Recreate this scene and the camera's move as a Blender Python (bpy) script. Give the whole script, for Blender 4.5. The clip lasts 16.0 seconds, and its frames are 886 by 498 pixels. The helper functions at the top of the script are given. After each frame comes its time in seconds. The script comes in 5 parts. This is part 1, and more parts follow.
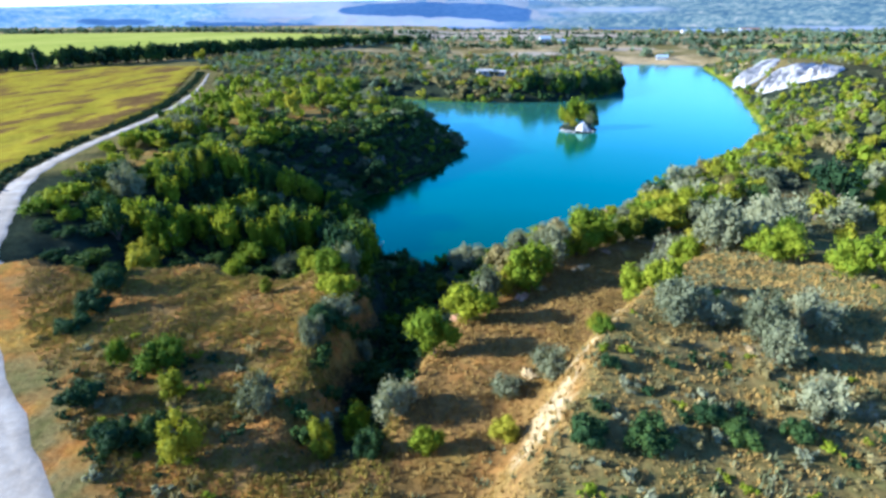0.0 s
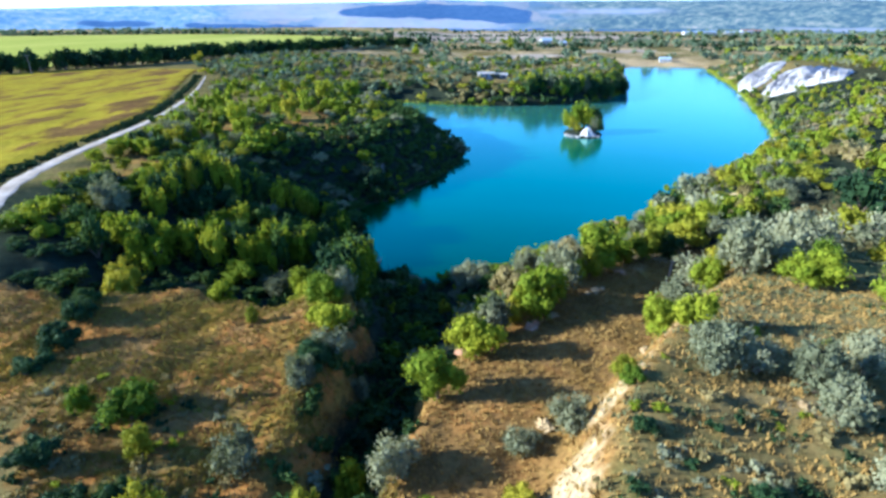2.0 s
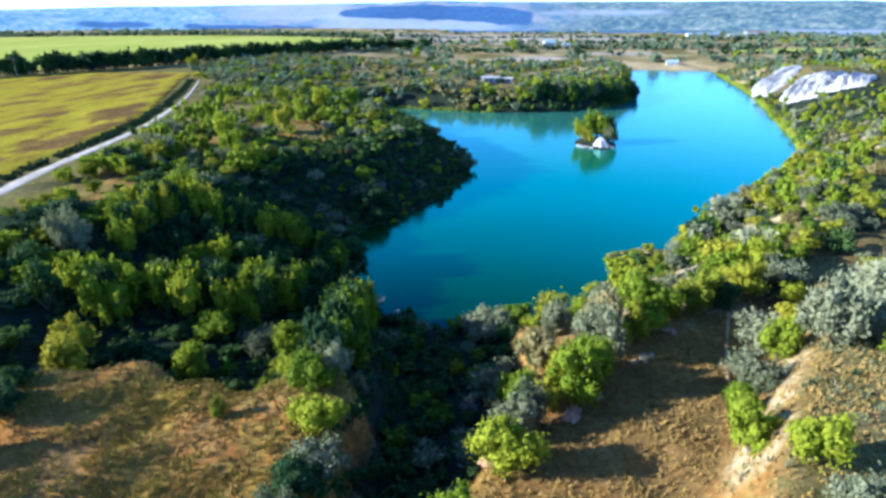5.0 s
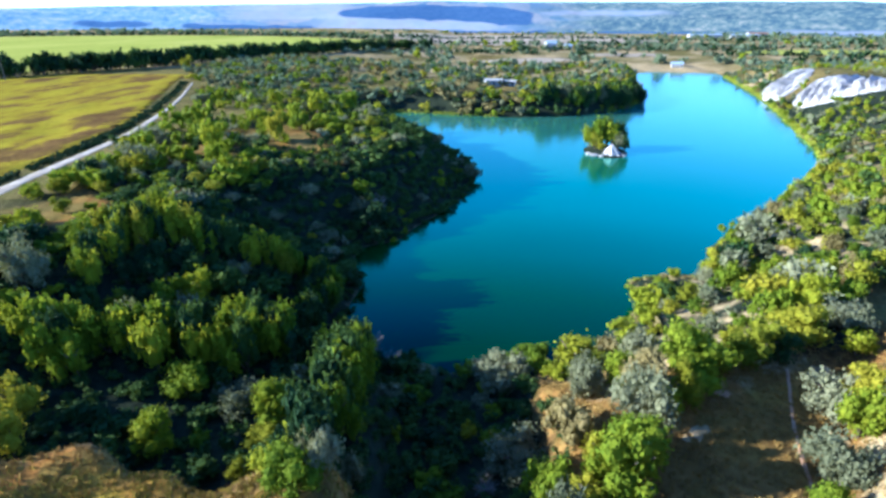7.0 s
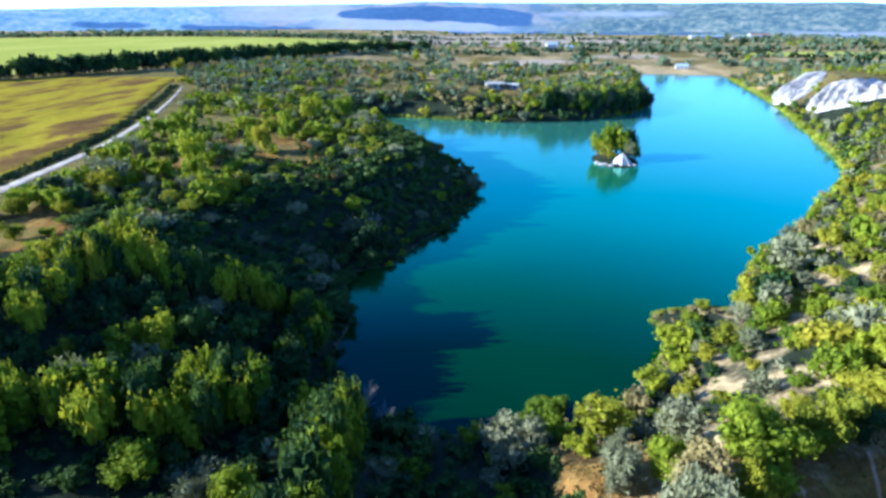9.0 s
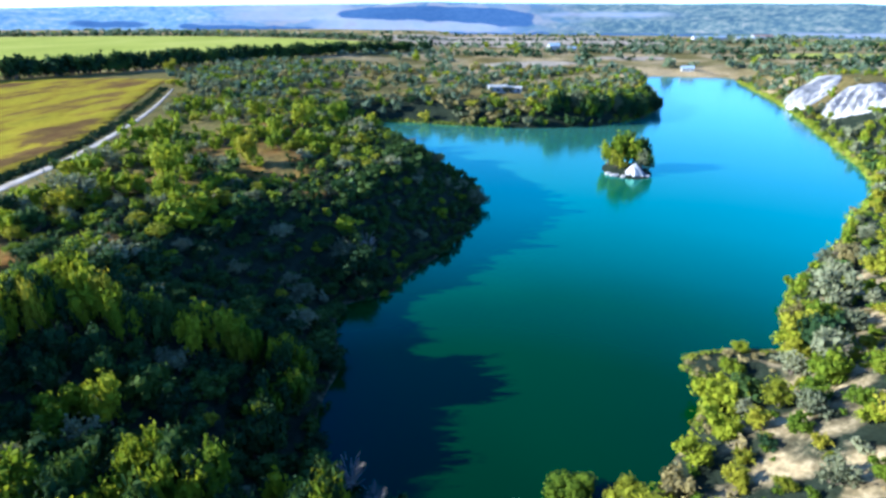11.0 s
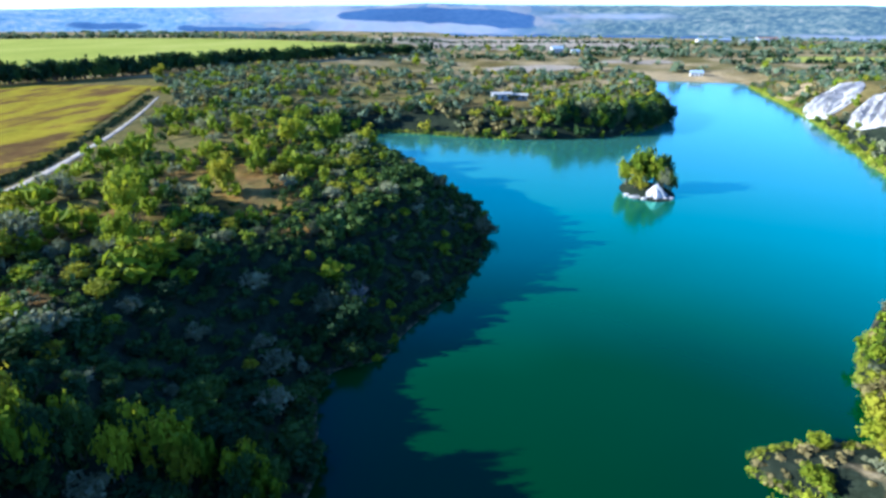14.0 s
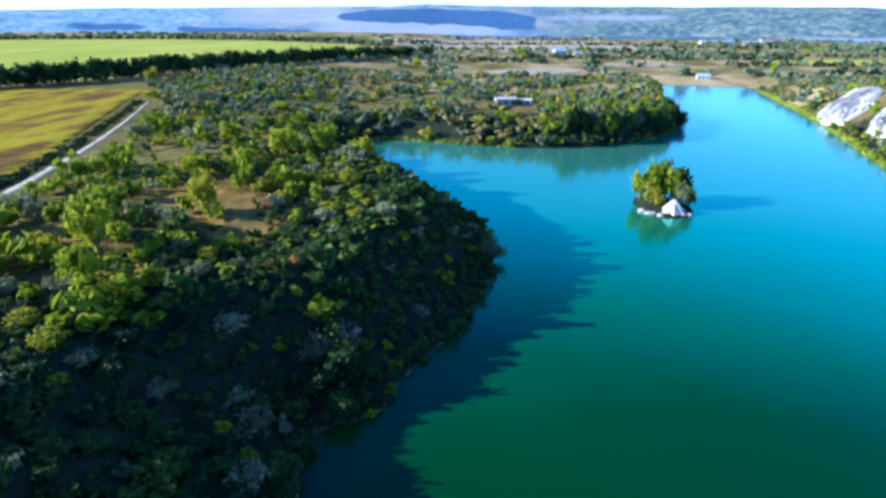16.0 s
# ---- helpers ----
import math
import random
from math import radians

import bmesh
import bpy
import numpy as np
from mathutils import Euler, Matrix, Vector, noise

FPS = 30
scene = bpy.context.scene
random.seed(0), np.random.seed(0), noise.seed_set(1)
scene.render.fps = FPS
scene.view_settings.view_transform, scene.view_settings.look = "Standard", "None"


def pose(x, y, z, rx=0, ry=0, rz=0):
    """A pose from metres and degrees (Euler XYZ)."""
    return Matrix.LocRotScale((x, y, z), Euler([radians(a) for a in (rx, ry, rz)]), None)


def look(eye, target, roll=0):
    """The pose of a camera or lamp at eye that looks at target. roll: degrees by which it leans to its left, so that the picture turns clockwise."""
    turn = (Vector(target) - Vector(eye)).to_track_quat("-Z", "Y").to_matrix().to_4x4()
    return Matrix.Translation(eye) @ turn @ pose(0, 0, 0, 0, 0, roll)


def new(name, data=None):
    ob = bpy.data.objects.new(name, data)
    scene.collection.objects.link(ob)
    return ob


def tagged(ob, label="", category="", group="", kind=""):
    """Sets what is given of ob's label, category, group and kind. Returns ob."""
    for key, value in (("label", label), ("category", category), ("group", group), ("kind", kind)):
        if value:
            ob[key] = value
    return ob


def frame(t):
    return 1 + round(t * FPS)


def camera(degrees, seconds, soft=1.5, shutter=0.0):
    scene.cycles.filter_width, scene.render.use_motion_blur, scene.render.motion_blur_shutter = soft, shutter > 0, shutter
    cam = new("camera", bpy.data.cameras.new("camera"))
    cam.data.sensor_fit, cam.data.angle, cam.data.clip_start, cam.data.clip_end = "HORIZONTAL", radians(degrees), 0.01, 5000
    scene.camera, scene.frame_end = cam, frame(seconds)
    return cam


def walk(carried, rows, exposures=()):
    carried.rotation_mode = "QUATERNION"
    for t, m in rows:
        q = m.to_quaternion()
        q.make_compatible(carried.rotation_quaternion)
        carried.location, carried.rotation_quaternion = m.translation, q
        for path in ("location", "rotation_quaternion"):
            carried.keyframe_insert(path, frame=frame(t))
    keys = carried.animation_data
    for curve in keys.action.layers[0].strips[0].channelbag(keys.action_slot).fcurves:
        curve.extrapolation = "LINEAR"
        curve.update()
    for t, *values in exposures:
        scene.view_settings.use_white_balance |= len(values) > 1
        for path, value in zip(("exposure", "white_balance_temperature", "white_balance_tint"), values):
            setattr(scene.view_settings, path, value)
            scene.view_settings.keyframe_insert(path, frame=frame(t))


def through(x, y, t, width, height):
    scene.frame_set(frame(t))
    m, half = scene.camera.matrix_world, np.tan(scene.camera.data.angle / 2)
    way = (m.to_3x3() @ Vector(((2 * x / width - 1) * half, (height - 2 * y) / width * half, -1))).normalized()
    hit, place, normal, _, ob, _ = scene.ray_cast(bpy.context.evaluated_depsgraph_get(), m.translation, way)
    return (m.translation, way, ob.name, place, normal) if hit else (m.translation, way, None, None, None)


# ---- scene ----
cam = camera(78.4, 16.0, soft=3.0)
PATH = [
    (0, (6.559, 9.299, 37.79), (6.471, 11.135, 37.001), -0.1),
    (0.5, (6.519, 10.386, 37.794), (6.431, 12.223, 37.006), -0.1),
    (1, (6.421, 11.681, 37.835), (6.332, 13.518, 37.049), -0.1),
    (1.5, (6.253, 13.072, 37.872), (6.163, 14.909, 37.087), -0.1),
    (2, (5.995, 14.747, 37.922), (5.906, 16.585, 37.138), -0.1),
    (2.5, (5.711, 16.494, 37.999), (5.622, 18.333, 37.216), -0.1),
    (3, (5.406, 18.452, 38.091), (5.318, 20.29, 37.308), -0.0),
    (3.5, (5.061, 20.516, 38.25), (4.972, 22.354, 37.468), -0.0),
    (4, (4.734, 22.589, 38.371), (4.644, 24.428, 37.59), -0.1),
    (6.5, (2.859, 33.935, 38.824), (2.772, 35.774, 38.042), 0.1),
    (7, (2.548, 36.439, 38.875), (2.462, 38.278, 38.094), 0.1),
    (7.5, (2.325, 38.836, 38.916), (2.239, 40.676, 38.135), 0.2),
    (8, (2.118, 41.423, 38.929), (2.034, 43.263, 38.149), 0.2),
    (8.5, (1.959, 44.07, 38.971), (1.874, 45.91, 38.192), 0.2),
    (9, (1.827, 46.65, 38.987), (1.743, 48.49, 38.209), 0.1),
    (11.5, (0.901, 59.963, 39.272), (0.818, 61.804, 38.494), 0.3),
    (12, (0.755, 62.598, 39.396), (0.672, 64.439, 38.619), 0.3),
    (12.5, (0.595, 65.227, 39.588), (0.511, 67.068, 38.811), 0.3),
    (13, (0.335, 67.674, 39.791), (0.253, 69.515, 39.015), 0.3),
    (13.5, (0.105, 70.175, 40.02), (0.022, 72.017, 39.245), 0.3),
    (14, (-0.156, 72.584, 40.234), (-0.24, 74.426, 39.46), 0.3),
    (14.5, (-0.422, 74.887, 40.409), (-0.506, 76.729, 39.635), 0.3),
    (15, (-0.7, 77.461, 40.555), (-0.785, 79.304, 39.783), 0.3),
    (15.5, (-0.912, 79.963, 40.669), (-0.996, 81.806, 39.897), 0.3),
    (16, (-1.032, 82.425, 40.763), (-1.117, 84.268, 39.992), 0.4),
]
walk(cam, [(t, look(eye, target, roll)) for t, eye, target, roll in PATH], exposures=((0, 1.98, 4670, 11), (6, 2.04, 4670, 11), (16, 1.88, 4670, 11)))

# ---------------------------------------------------------------- daylight
SUN_HIGH, SUN_FROM = radians(20), radians(187)  # the sun stands low in the west-south-west of this map
sky_world = bpy.data.worlds.new("sky")
scene.world = sky_world
sky_world.use_nodes = True
sky_tree = sky_world.node_tree
sky_node = sky_tree.nodes.new("ShaderNodeTexSky")
sky_node.sky_type = "NISHITA"
sky_node.sun_disc = False
sky_node.sun_elevation = SUN_HIGH
sky_node.sun_rotation = radians(90) - SUN_FROM
sky_node.dust_density = 0.1
sky_node.air_density = 0.8
sky_node.ozone_density = 4.0
sky_tree.nodes["Background"].inputs["Strength"].default_value = 0.095
sky_tree.links.new(sky_node.outputs[0], sky_tree.nodes["Background"].inputs["Color"])
sun = new("sun", bpy.data.lights.new("sun", "SUN"))
sun.data.energy, sun.data.angle, sun.data.color = 5.0, radians(0.5), (1.0, 0.84, 0.58)
sun_way = Vector((math.cos(SUN_FROM) * math.cos(SUN_HIGH), math.sin(SUN_FROM) * math.cos(SUN_HIGH), math.sin(SUN_HIGH)))
sun.matrix_world = look(sun_way * 300, (0, 0, 0))

# ---------------------------------------------------------------- materials
def blank(name, rough=0.9):
    m = bpy.data.materials.new(name)
    m.use_nodes = True
    p = m.node_tree.nodes["Principled BSDF"]
    p.inputs["Roughness"].default_value = rough
    p.inputs["Specular IOR Level"].default_value = 0.0
    return m, m.node_tree, p


def node(tree, kind, **values):
    n = tree.nodes.new(kind)
    for key, value in values.items():
        n.inputs[key.replace("_", " ")].default_value = value
    return n


def grain(tree, size, detail=4.0, rough=0.6, stretch=(1, 1, 1)):
    """Noise that repeats about every so many metres of the world."""
    where = tree.nodes.new("ShaderNodeNewGeometry")
    m = node(tree, "ShaderNodeMapping", Scale=stretch)
    tree.links.new(where.outputs["Position"], m.inputs["Vector"])
    n = node(tree, "ShaderNodeTexNoise", Scale=1 / size, Detail=detail, Roughness=rough)
    tree.links.new(m.outputs[0], n.inputs["Vector"])
    return n.outputs["Fac"]


def ramp(tree, value, stops):
    r = tree.nodes.new("ShaderNodeValToRGB")
    while len(r.color_ramp.elements) < len(stops):
        r.color_ramp.elements.new(0.5)
    for e, (at, colour) in zip(r.color_ramp.elements, stops):
        e.position, e.color = at, (*colour, 1)
    tree.links.new(value, r.inputs["Fac"])
    return r.outputs["Color"]


def mixed(tree, fac, a, b, mode="MIX"):
    n = tree.nodes.new("ShaderNodeMix")
    n.data_type, n.blend_type = "RGBA", mode
    for value, slot in ((fac, 0), (a, 6), (b, 7)):
        if isinstance(value, (float, int)):
            n.inputs[slot].default_value = value
        elif isinstance(value, tuple):
            n.inputs[slot].default_value = (*value, 1)
        else:
            tree.links.new(value, n.inputs[slot])
    return n.outputs[2]


def math_node(tree, how, a, b=0.0, clamp=True):
    n = tree.nodes.new("ShaderNodeMath")
    n.operation, n.use_clamp = how, clamp
    for value, slot in ((a, 0), (b, 1)):
        if isinstance(value, (float, int)):
            n.inputs[slot].default_value = value
        else:
            tree.links.new(value, n.inputs[slot])
    return n.outputs[0]


def relief(tree, shader, value, depth, strength=1.0):
    b = node(tree, "ShaderNodeBump", Strength=strength, Distance=depth)
    tree.links.new(value, b.inputs["Height"])
    tree.links.new(b.outputs[0], shader.inputs["Normal"])


def leaf_material(name, dark, mid, light, through=0.3, patch=3.0):
    """Foliage: each plant has its own tone, each clump varies round it, and some light passes through."""
    m, t, p = blank(name, 0.65)
    p.inputs["Specular IOR Level"].default_value = 0.05
    own = t.nodes.new("ShaderNodeObjectInfo")
    isle = t.nodes.new("ShaderNodeNewGeometry")
    fine = grain(t, patch, 4)
    value = math_node(t, "MULTIPLY_ADD", own.outputs["Random"], 0.5)
    t.nodes[-1].inputs[2].default_value = 0.0
    value = math_node(t, "ADD", value, math_node(t, "MULTIPLY", isle.outputs["Random Per Island"], 0.2))
    value = math_node(t, "ADD", value, math_node(t, "MULTIPLY", fine, 0.4))
    colour = ramp(t, value, ((0.15, dark), (0.5, mid), (0.9, light)))
    t.links.new(colour, p.inputs["Base Color"])
    back = node(t, "ShaderNodeBsdfTranslucent")
    t.links.new(mixed(t, 1.0, colour, (1.0, 0.95, 0.45), "MULTIPLY"), back.inputs["Color"])
    mix = node(t, "ShaderNodeMixShader", Fac=through)
    t.links.new(p.outputs[0], mix.inputs[1])
    t.links.new(back.outputs[0], mix.inputs[2])
    t.links.new(mix.outputs[0], t.nodes["Material Output"].inputs["Surface"])
    return m


LEAF = {
    # dark green shrubs; the same leaves also carry shade on slope and ravine
    "dark": leaf_material("leaf_dark_green_and_shade", (0.011, 0.026, 0.014), (0.028, 0.056, 0.020), (0.080, 0.122, 0.020), 0.25),
    "green": leaf_material("leaf_green", (0.040, 0.080, 0.009), (0.135, 0.186, 0.010), (0.285, 0.300, 0.013), 0.36),
    "yellow": leaf_material("leaf_yellow_green", (0.084, 0.110, 0.009), (0.20, 0.212, 0.012), (0.32, 0.29, 0.020), 0.34),
    "silver": leaf_material("leaf_silver_grey", (0.060, 0.074, 0.042), (0.145, 0.158, 0.090), (0.26, 0.265, 0.155), 0.26),
    # distance haze is mixed into this cooler leaf colour
    "far": leaf_material("leaf_hazed_grey_green", (0.034, 0.068, 0.058), (0.078, 0.124, 0.090), (0.160, 0.200, 0.115), 0.3, 26.0),
    "brown": leaf_material("leaf_dry_brown", (0.070, 0.060, 0.022), (0.165, 0.140, 0.052), (0.27, 0.225, 0.095), 0.25),
}


def bark_material():
    m, t, p = blank("bark", 0.95)
    t.links.new(ramp(t, grain(t, 0.25, 5), ((0.3, (0.06, 0.045, 0.032)), (0.7, (0.17, 0.14, 0.11)))), p.inputs["Base Color"])
    relief(t, p, grain(t, 0.08, 3, 0.6, (1, 1, 0.3)), 0.03)
    return m


BARK = bark_material()


def ground_material():
    """Dry meadow, green turf and bare chalky earth, blended by what grows where."""
    m, t, p = blank("ground_cover", 0.97)
    cover = t.nodes.new("ShaderNodeAttribute")
    cover.attribute_name = "cover"
    split = t.nodes.new("ShaderNodeSeparateColor")
    t.links.new(cover.outputs["Color"], split.inputs[0])
    big, mid, fine, tiny = grain(t, 11, 5, 0.65), grain(t, 3.4, 6, 0.7), grain(t, 0.9, 5, 0.7), grain(t, 0.22, 3, 0.7)
    # leaf litter, toned darker and cooler to deepen the slope's shade
    shade_litter = ramp(t, mid, ((0.3, (0.012, 0.017, 0.012)), (0.55, (0.026, 0.034, 0.022)), (0.75, (0.052, 0.058, 0.028))))
    hay = ramp(t, mid, ((0.22, (0.100, 0.078, 0.028)), (0.40, (0.205, 0.136, 0.048)), (0.52, (0.270, 0.168, 0.055)), (0.66, (0.290, 0.206, 0.052)), (0.82, (0.33, 0.245, 0.090))))
    soil = ramp(t, mid, ((0.25, (0.085, 0.058, 0.020)), (0.45, (0.155, 0.094, 0.029)), (0.6, (0.200, 0.124, 0.040)), (0.8, (0.24, 0.170, 0.066))))
    rust = ramp(t, big, ((0.32, (0.25, 0.32, 0.20)), (0.43, (0.46, 0.42, 0.42)), (0.50, (0.58, 0.38, 0.22)), (0.56, (0.36, 0.40, 0.26)), (0.62, (0.66, 0.54, 0.22)), (0.70, (0.50, 0.58, 0.16))))
    hay = mixed(t, 0.75, hay, mixed(t, 1.0, rust, (2.0, 2.0, 2.0), "MULTIPLY"), "MULTIPLY")
    turf = ramp(t, mid, ((0.25, (0.075, 0.082, 0.024)), (0.42, (0.120, 0.110, 0.036)), (0.58, (0.165, 0.132, 0.050)), (0.78, (0.22, 0.170, 0.075))))
    bare = ramp(t, fine, ((0.25, (0.26, 0.190, 0.095)), (0.55, (0.36, 0.280, 0.150)), (0.8, (0.45, 0.37, 0.235))))
    edge = math_node(t, "MULTIPLY_ADD", fine, 0.8)
    t.nodes[-1].inputs[2].default_value = -0.4

    def rule(channel):
        k = math_node(t, "ADD", split.outputs[channel], edge, False)
        r = node(t, "ShaderNodeMapRange", From_Min=0.3, From_Max=0.7)
        t.links.new(k, r.inputs["Value"])
        return r.outputs[0]

    c = mixed(t, rule(0), shade_litter, mixed(t, cover.outputs["Alpha"], hay, soil))
    c = mixed(t, rule(1), c, turf)
    c = mixed(t, rule(2), c, bare)
    c = mixed(t, 0.55, c, ramp(t, fine, ((0.36, (0.50, 0.50, 0.50)), (0.54, (1.2, 1.2, 1.2)))), "MULTIPLY")
    c = mixed(t, 0.5, c, ramp(t, tiny, ((0.3, (0.35, 0.35, 0.35)), (0.7, (1.0, 1.0, 1.0)))), "MULTIPLY")
    t.links.new(c, p.inputs["Base Color"])
    both = math_node(t, "ADD", math_node(t, "MULTIPLY", fine, 0.75), math_node(t, "MULTIPLY", tiny, 0.25))
    relief(t, p, both, 0.22, 0.8)
    return m


def water_material():
    """Cloudy green water under a sky sheen that grows towards grazing views, its tint set by angle."""
    m, t, p = blank("lake_water", 0.5)
    p.inputs["Specular IOR Level"].default_value = 0.0
    where = t.nodes.new("ShaderNodeNewGeometry")
    split = t.nodes.new("ShaderNodeSeparateXYZ")
    t.links.new(where.outputs["Position"], split.inputs[0])
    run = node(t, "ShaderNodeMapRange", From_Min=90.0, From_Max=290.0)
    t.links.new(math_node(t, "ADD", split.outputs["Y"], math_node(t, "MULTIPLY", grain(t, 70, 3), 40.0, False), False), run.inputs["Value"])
    # deep green in the south, paler northward: view-dependent sky shine put into body colour
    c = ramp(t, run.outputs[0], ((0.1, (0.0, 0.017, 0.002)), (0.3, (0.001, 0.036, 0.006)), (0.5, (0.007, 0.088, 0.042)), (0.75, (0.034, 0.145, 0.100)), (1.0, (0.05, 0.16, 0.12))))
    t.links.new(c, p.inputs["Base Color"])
    small, large = grain(t, 0.6, 3, 0.6, (1, 1.6, 1)), grain(t, 14, 3, 0.6, (1, 2.2, 1))
    bump = node(t, "ShaderNodeBump", Strength=0.45, Distance=0.06)
    t.links.new(math_node(t, "ADD", math_node(t, "MULTIPLY", small, 0.3), math_node(t, "MULTIPLY", large, 0.7)), bump.inputs["Height"])
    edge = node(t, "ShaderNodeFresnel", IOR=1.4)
    # tint and strength of the reflection are coloured in by viewing angle
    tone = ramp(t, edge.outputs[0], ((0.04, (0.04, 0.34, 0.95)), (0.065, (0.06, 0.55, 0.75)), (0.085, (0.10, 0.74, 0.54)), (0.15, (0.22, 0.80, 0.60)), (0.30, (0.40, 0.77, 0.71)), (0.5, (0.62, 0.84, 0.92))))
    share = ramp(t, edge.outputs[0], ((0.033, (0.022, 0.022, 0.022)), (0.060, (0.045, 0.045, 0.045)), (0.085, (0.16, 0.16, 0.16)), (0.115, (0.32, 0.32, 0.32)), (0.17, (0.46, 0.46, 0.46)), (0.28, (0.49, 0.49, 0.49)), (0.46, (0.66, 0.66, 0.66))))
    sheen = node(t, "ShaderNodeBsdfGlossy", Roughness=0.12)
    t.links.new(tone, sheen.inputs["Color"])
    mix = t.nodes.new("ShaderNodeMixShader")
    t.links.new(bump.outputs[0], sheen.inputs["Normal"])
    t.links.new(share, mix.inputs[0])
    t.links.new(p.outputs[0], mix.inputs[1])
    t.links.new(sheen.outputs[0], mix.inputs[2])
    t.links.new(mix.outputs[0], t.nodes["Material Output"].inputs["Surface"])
    return m


def field_material(name, stops, rows, turn):
    """A sown field: wide uneven bands along the rows, with fine stubble."""
    m, t, p = blank(name, 0.97)
    where = t.nodes.new("ShaderNodeNewGeometry")
    k = node(t, "ShaderNodeMapping", Rotation=(0, 0, turn), Scale=(1 / rows, 1 / (rows * 4), 1))
    t.links.new(where.outputs["Position"], k.inputs["Vector"])
    n = node(t, "ShaderNodeTexNoise", Scale=1.0, Detail=5.0, Roughness=0.55)
    t.links.new(k.outputs[0], n.inputs["Vector"])
    c = ramp(t, math_node(t, "ADD", math_node(t, "MULTIPLY", n.outputs["Fac"], 0.74), math_node(t, "MULTIPLY", grain(t, rows * 3.4, 3), 0.26)), stops)
    c = mixed(t, 0.45, c, ramp(t, grain(t, 2.2, 4, 0.7), ((0.3, (0.5, 0.5, 0.5)), (0.7, (1.1, 1.1, 1.0)))), "MULTIPLY")
    t.links.new(c, p.inputs["Base Color"])
    relief(t, p, grain(t, 0.8, 3), 0.3, 0.8)
    return m


def speckled(name, stops, size, rough=0.9, bump=0.05, detail=5.0):
    m, t, p = blank(name, rough)
    c = ramp(t, grain(t, size, detail, 0.65), stops)
    c = mixed(t, 0.35, c, ramp(t, grain(t, size / 9, 4, 0.7), ((0.3, (0.55, 0.55, 0.55)), (0.7, (1.1, 1.1, 1.1)))), "MULTIPLY")
    t.links.new(c, p.inputs["Base Color"])
    relief(t, p, grain(t, size / 5, 4), bump)
    return m


def distance_material():
    """Hills kilometres away: fields and woods with blue haze painted into their colours."""
    m, t, p = blank("painted_haze_hills", 1.0)
    p.inputs["Specular IOR Level"].default_value = 0.0
    spread = t.nodes.new("ShaderNodeAttribute")
    spread.attribute_name = "spread"
    noises = []
    for size, detail in ((58, 4.0), (13, 5.0)):
        n = node(t, "ShaderNodeTexNoise", Scale=1 / size, Detail=detail, Roughness=0.68)
        t.links.new(spread.outputs["Vector"], n.inputs["Vector"])
        noises.append(n.outputs["Fac"])
    wide, fine = noises
    tint = t.nodes.new("ShaderNodeAttribute")
    tint.attribute_name = "cover"
    split = t.nodes.new("ShaderNodeSeparateColor")
    t.links.new(tint.outputs["Color"], split.inputs[0])
    cells = node(t, "ShaderNodeTexVoronoi", Scale=1 / 34, Randomness=1.0)
    t.links.new(spread.outputs["Vector"], cells.inputs["Vector"])
    pick = t.nodes.new("ShaderNodeSeparateColor")
    t.links.new(cells.outputs["Color"], pick.inputs[0])
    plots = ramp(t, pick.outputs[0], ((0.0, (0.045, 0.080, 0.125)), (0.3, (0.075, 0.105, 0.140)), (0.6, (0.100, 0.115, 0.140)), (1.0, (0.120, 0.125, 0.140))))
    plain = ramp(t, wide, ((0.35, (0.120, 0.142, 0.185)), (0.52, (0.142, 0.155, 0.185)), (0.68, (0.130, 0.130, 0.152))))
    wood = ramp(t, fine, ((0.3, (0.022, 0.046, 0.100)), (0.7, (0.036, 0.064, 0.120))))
    patch = node(t, "ShaderNodeTexNoise", Scale=1 / 44, Detail=5.0, Roughness=0.72)
    lie = node(t, "ShaderNodeMapping", Location=(31.0, 17.0, 0.0), Scale=(0.75, 1.1, 1.0))
    t.links.new(spread.outputs["Vector"], lie.inputs["Vector"])
    t.links.new(lie.outputs[0], patch.inputs["Vector"])
    mosaic = math_node(t, "ADD", math_node(t, "MULTIPLY", fine, 0.6), math_node(t, "MULTIPLY", patch.outputs["Fac"], 0.4))
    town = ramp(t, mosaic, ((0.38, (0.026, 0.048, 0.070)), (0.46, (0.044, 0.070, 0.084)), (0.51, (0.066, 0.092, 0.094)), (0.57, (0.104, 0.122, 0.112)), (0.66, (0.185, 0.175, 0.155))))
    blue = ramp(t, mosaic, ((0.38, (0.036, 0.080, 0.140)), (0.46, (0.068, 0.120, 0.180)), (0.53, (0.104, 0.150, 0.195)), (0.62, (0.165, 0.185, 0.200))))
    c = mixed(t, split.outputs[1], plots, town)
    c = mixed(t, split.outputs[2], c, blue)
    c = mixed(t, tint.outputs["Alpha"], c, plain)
    k = math_node(t, "ADD", split.outputs[0], math_node(t, "MULTIPLY_ADD", fine, 0.7, False), False)
    t.nodes[-2].inputs[2].default_value = -0.35
    gate = node(t, "ShaderNodeMapRange", From_Min=0.42, From_Max=0.58)
    t.links.new(k, gate.inputs["Value"])
    c = mixed(t, gate.outputs[0], c, wood)
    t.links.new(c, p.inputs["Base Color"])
    # the hazed colour also glows, as air light over the hills would
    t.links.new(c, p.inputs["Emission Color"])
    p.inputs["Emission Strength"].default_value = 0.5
    return m


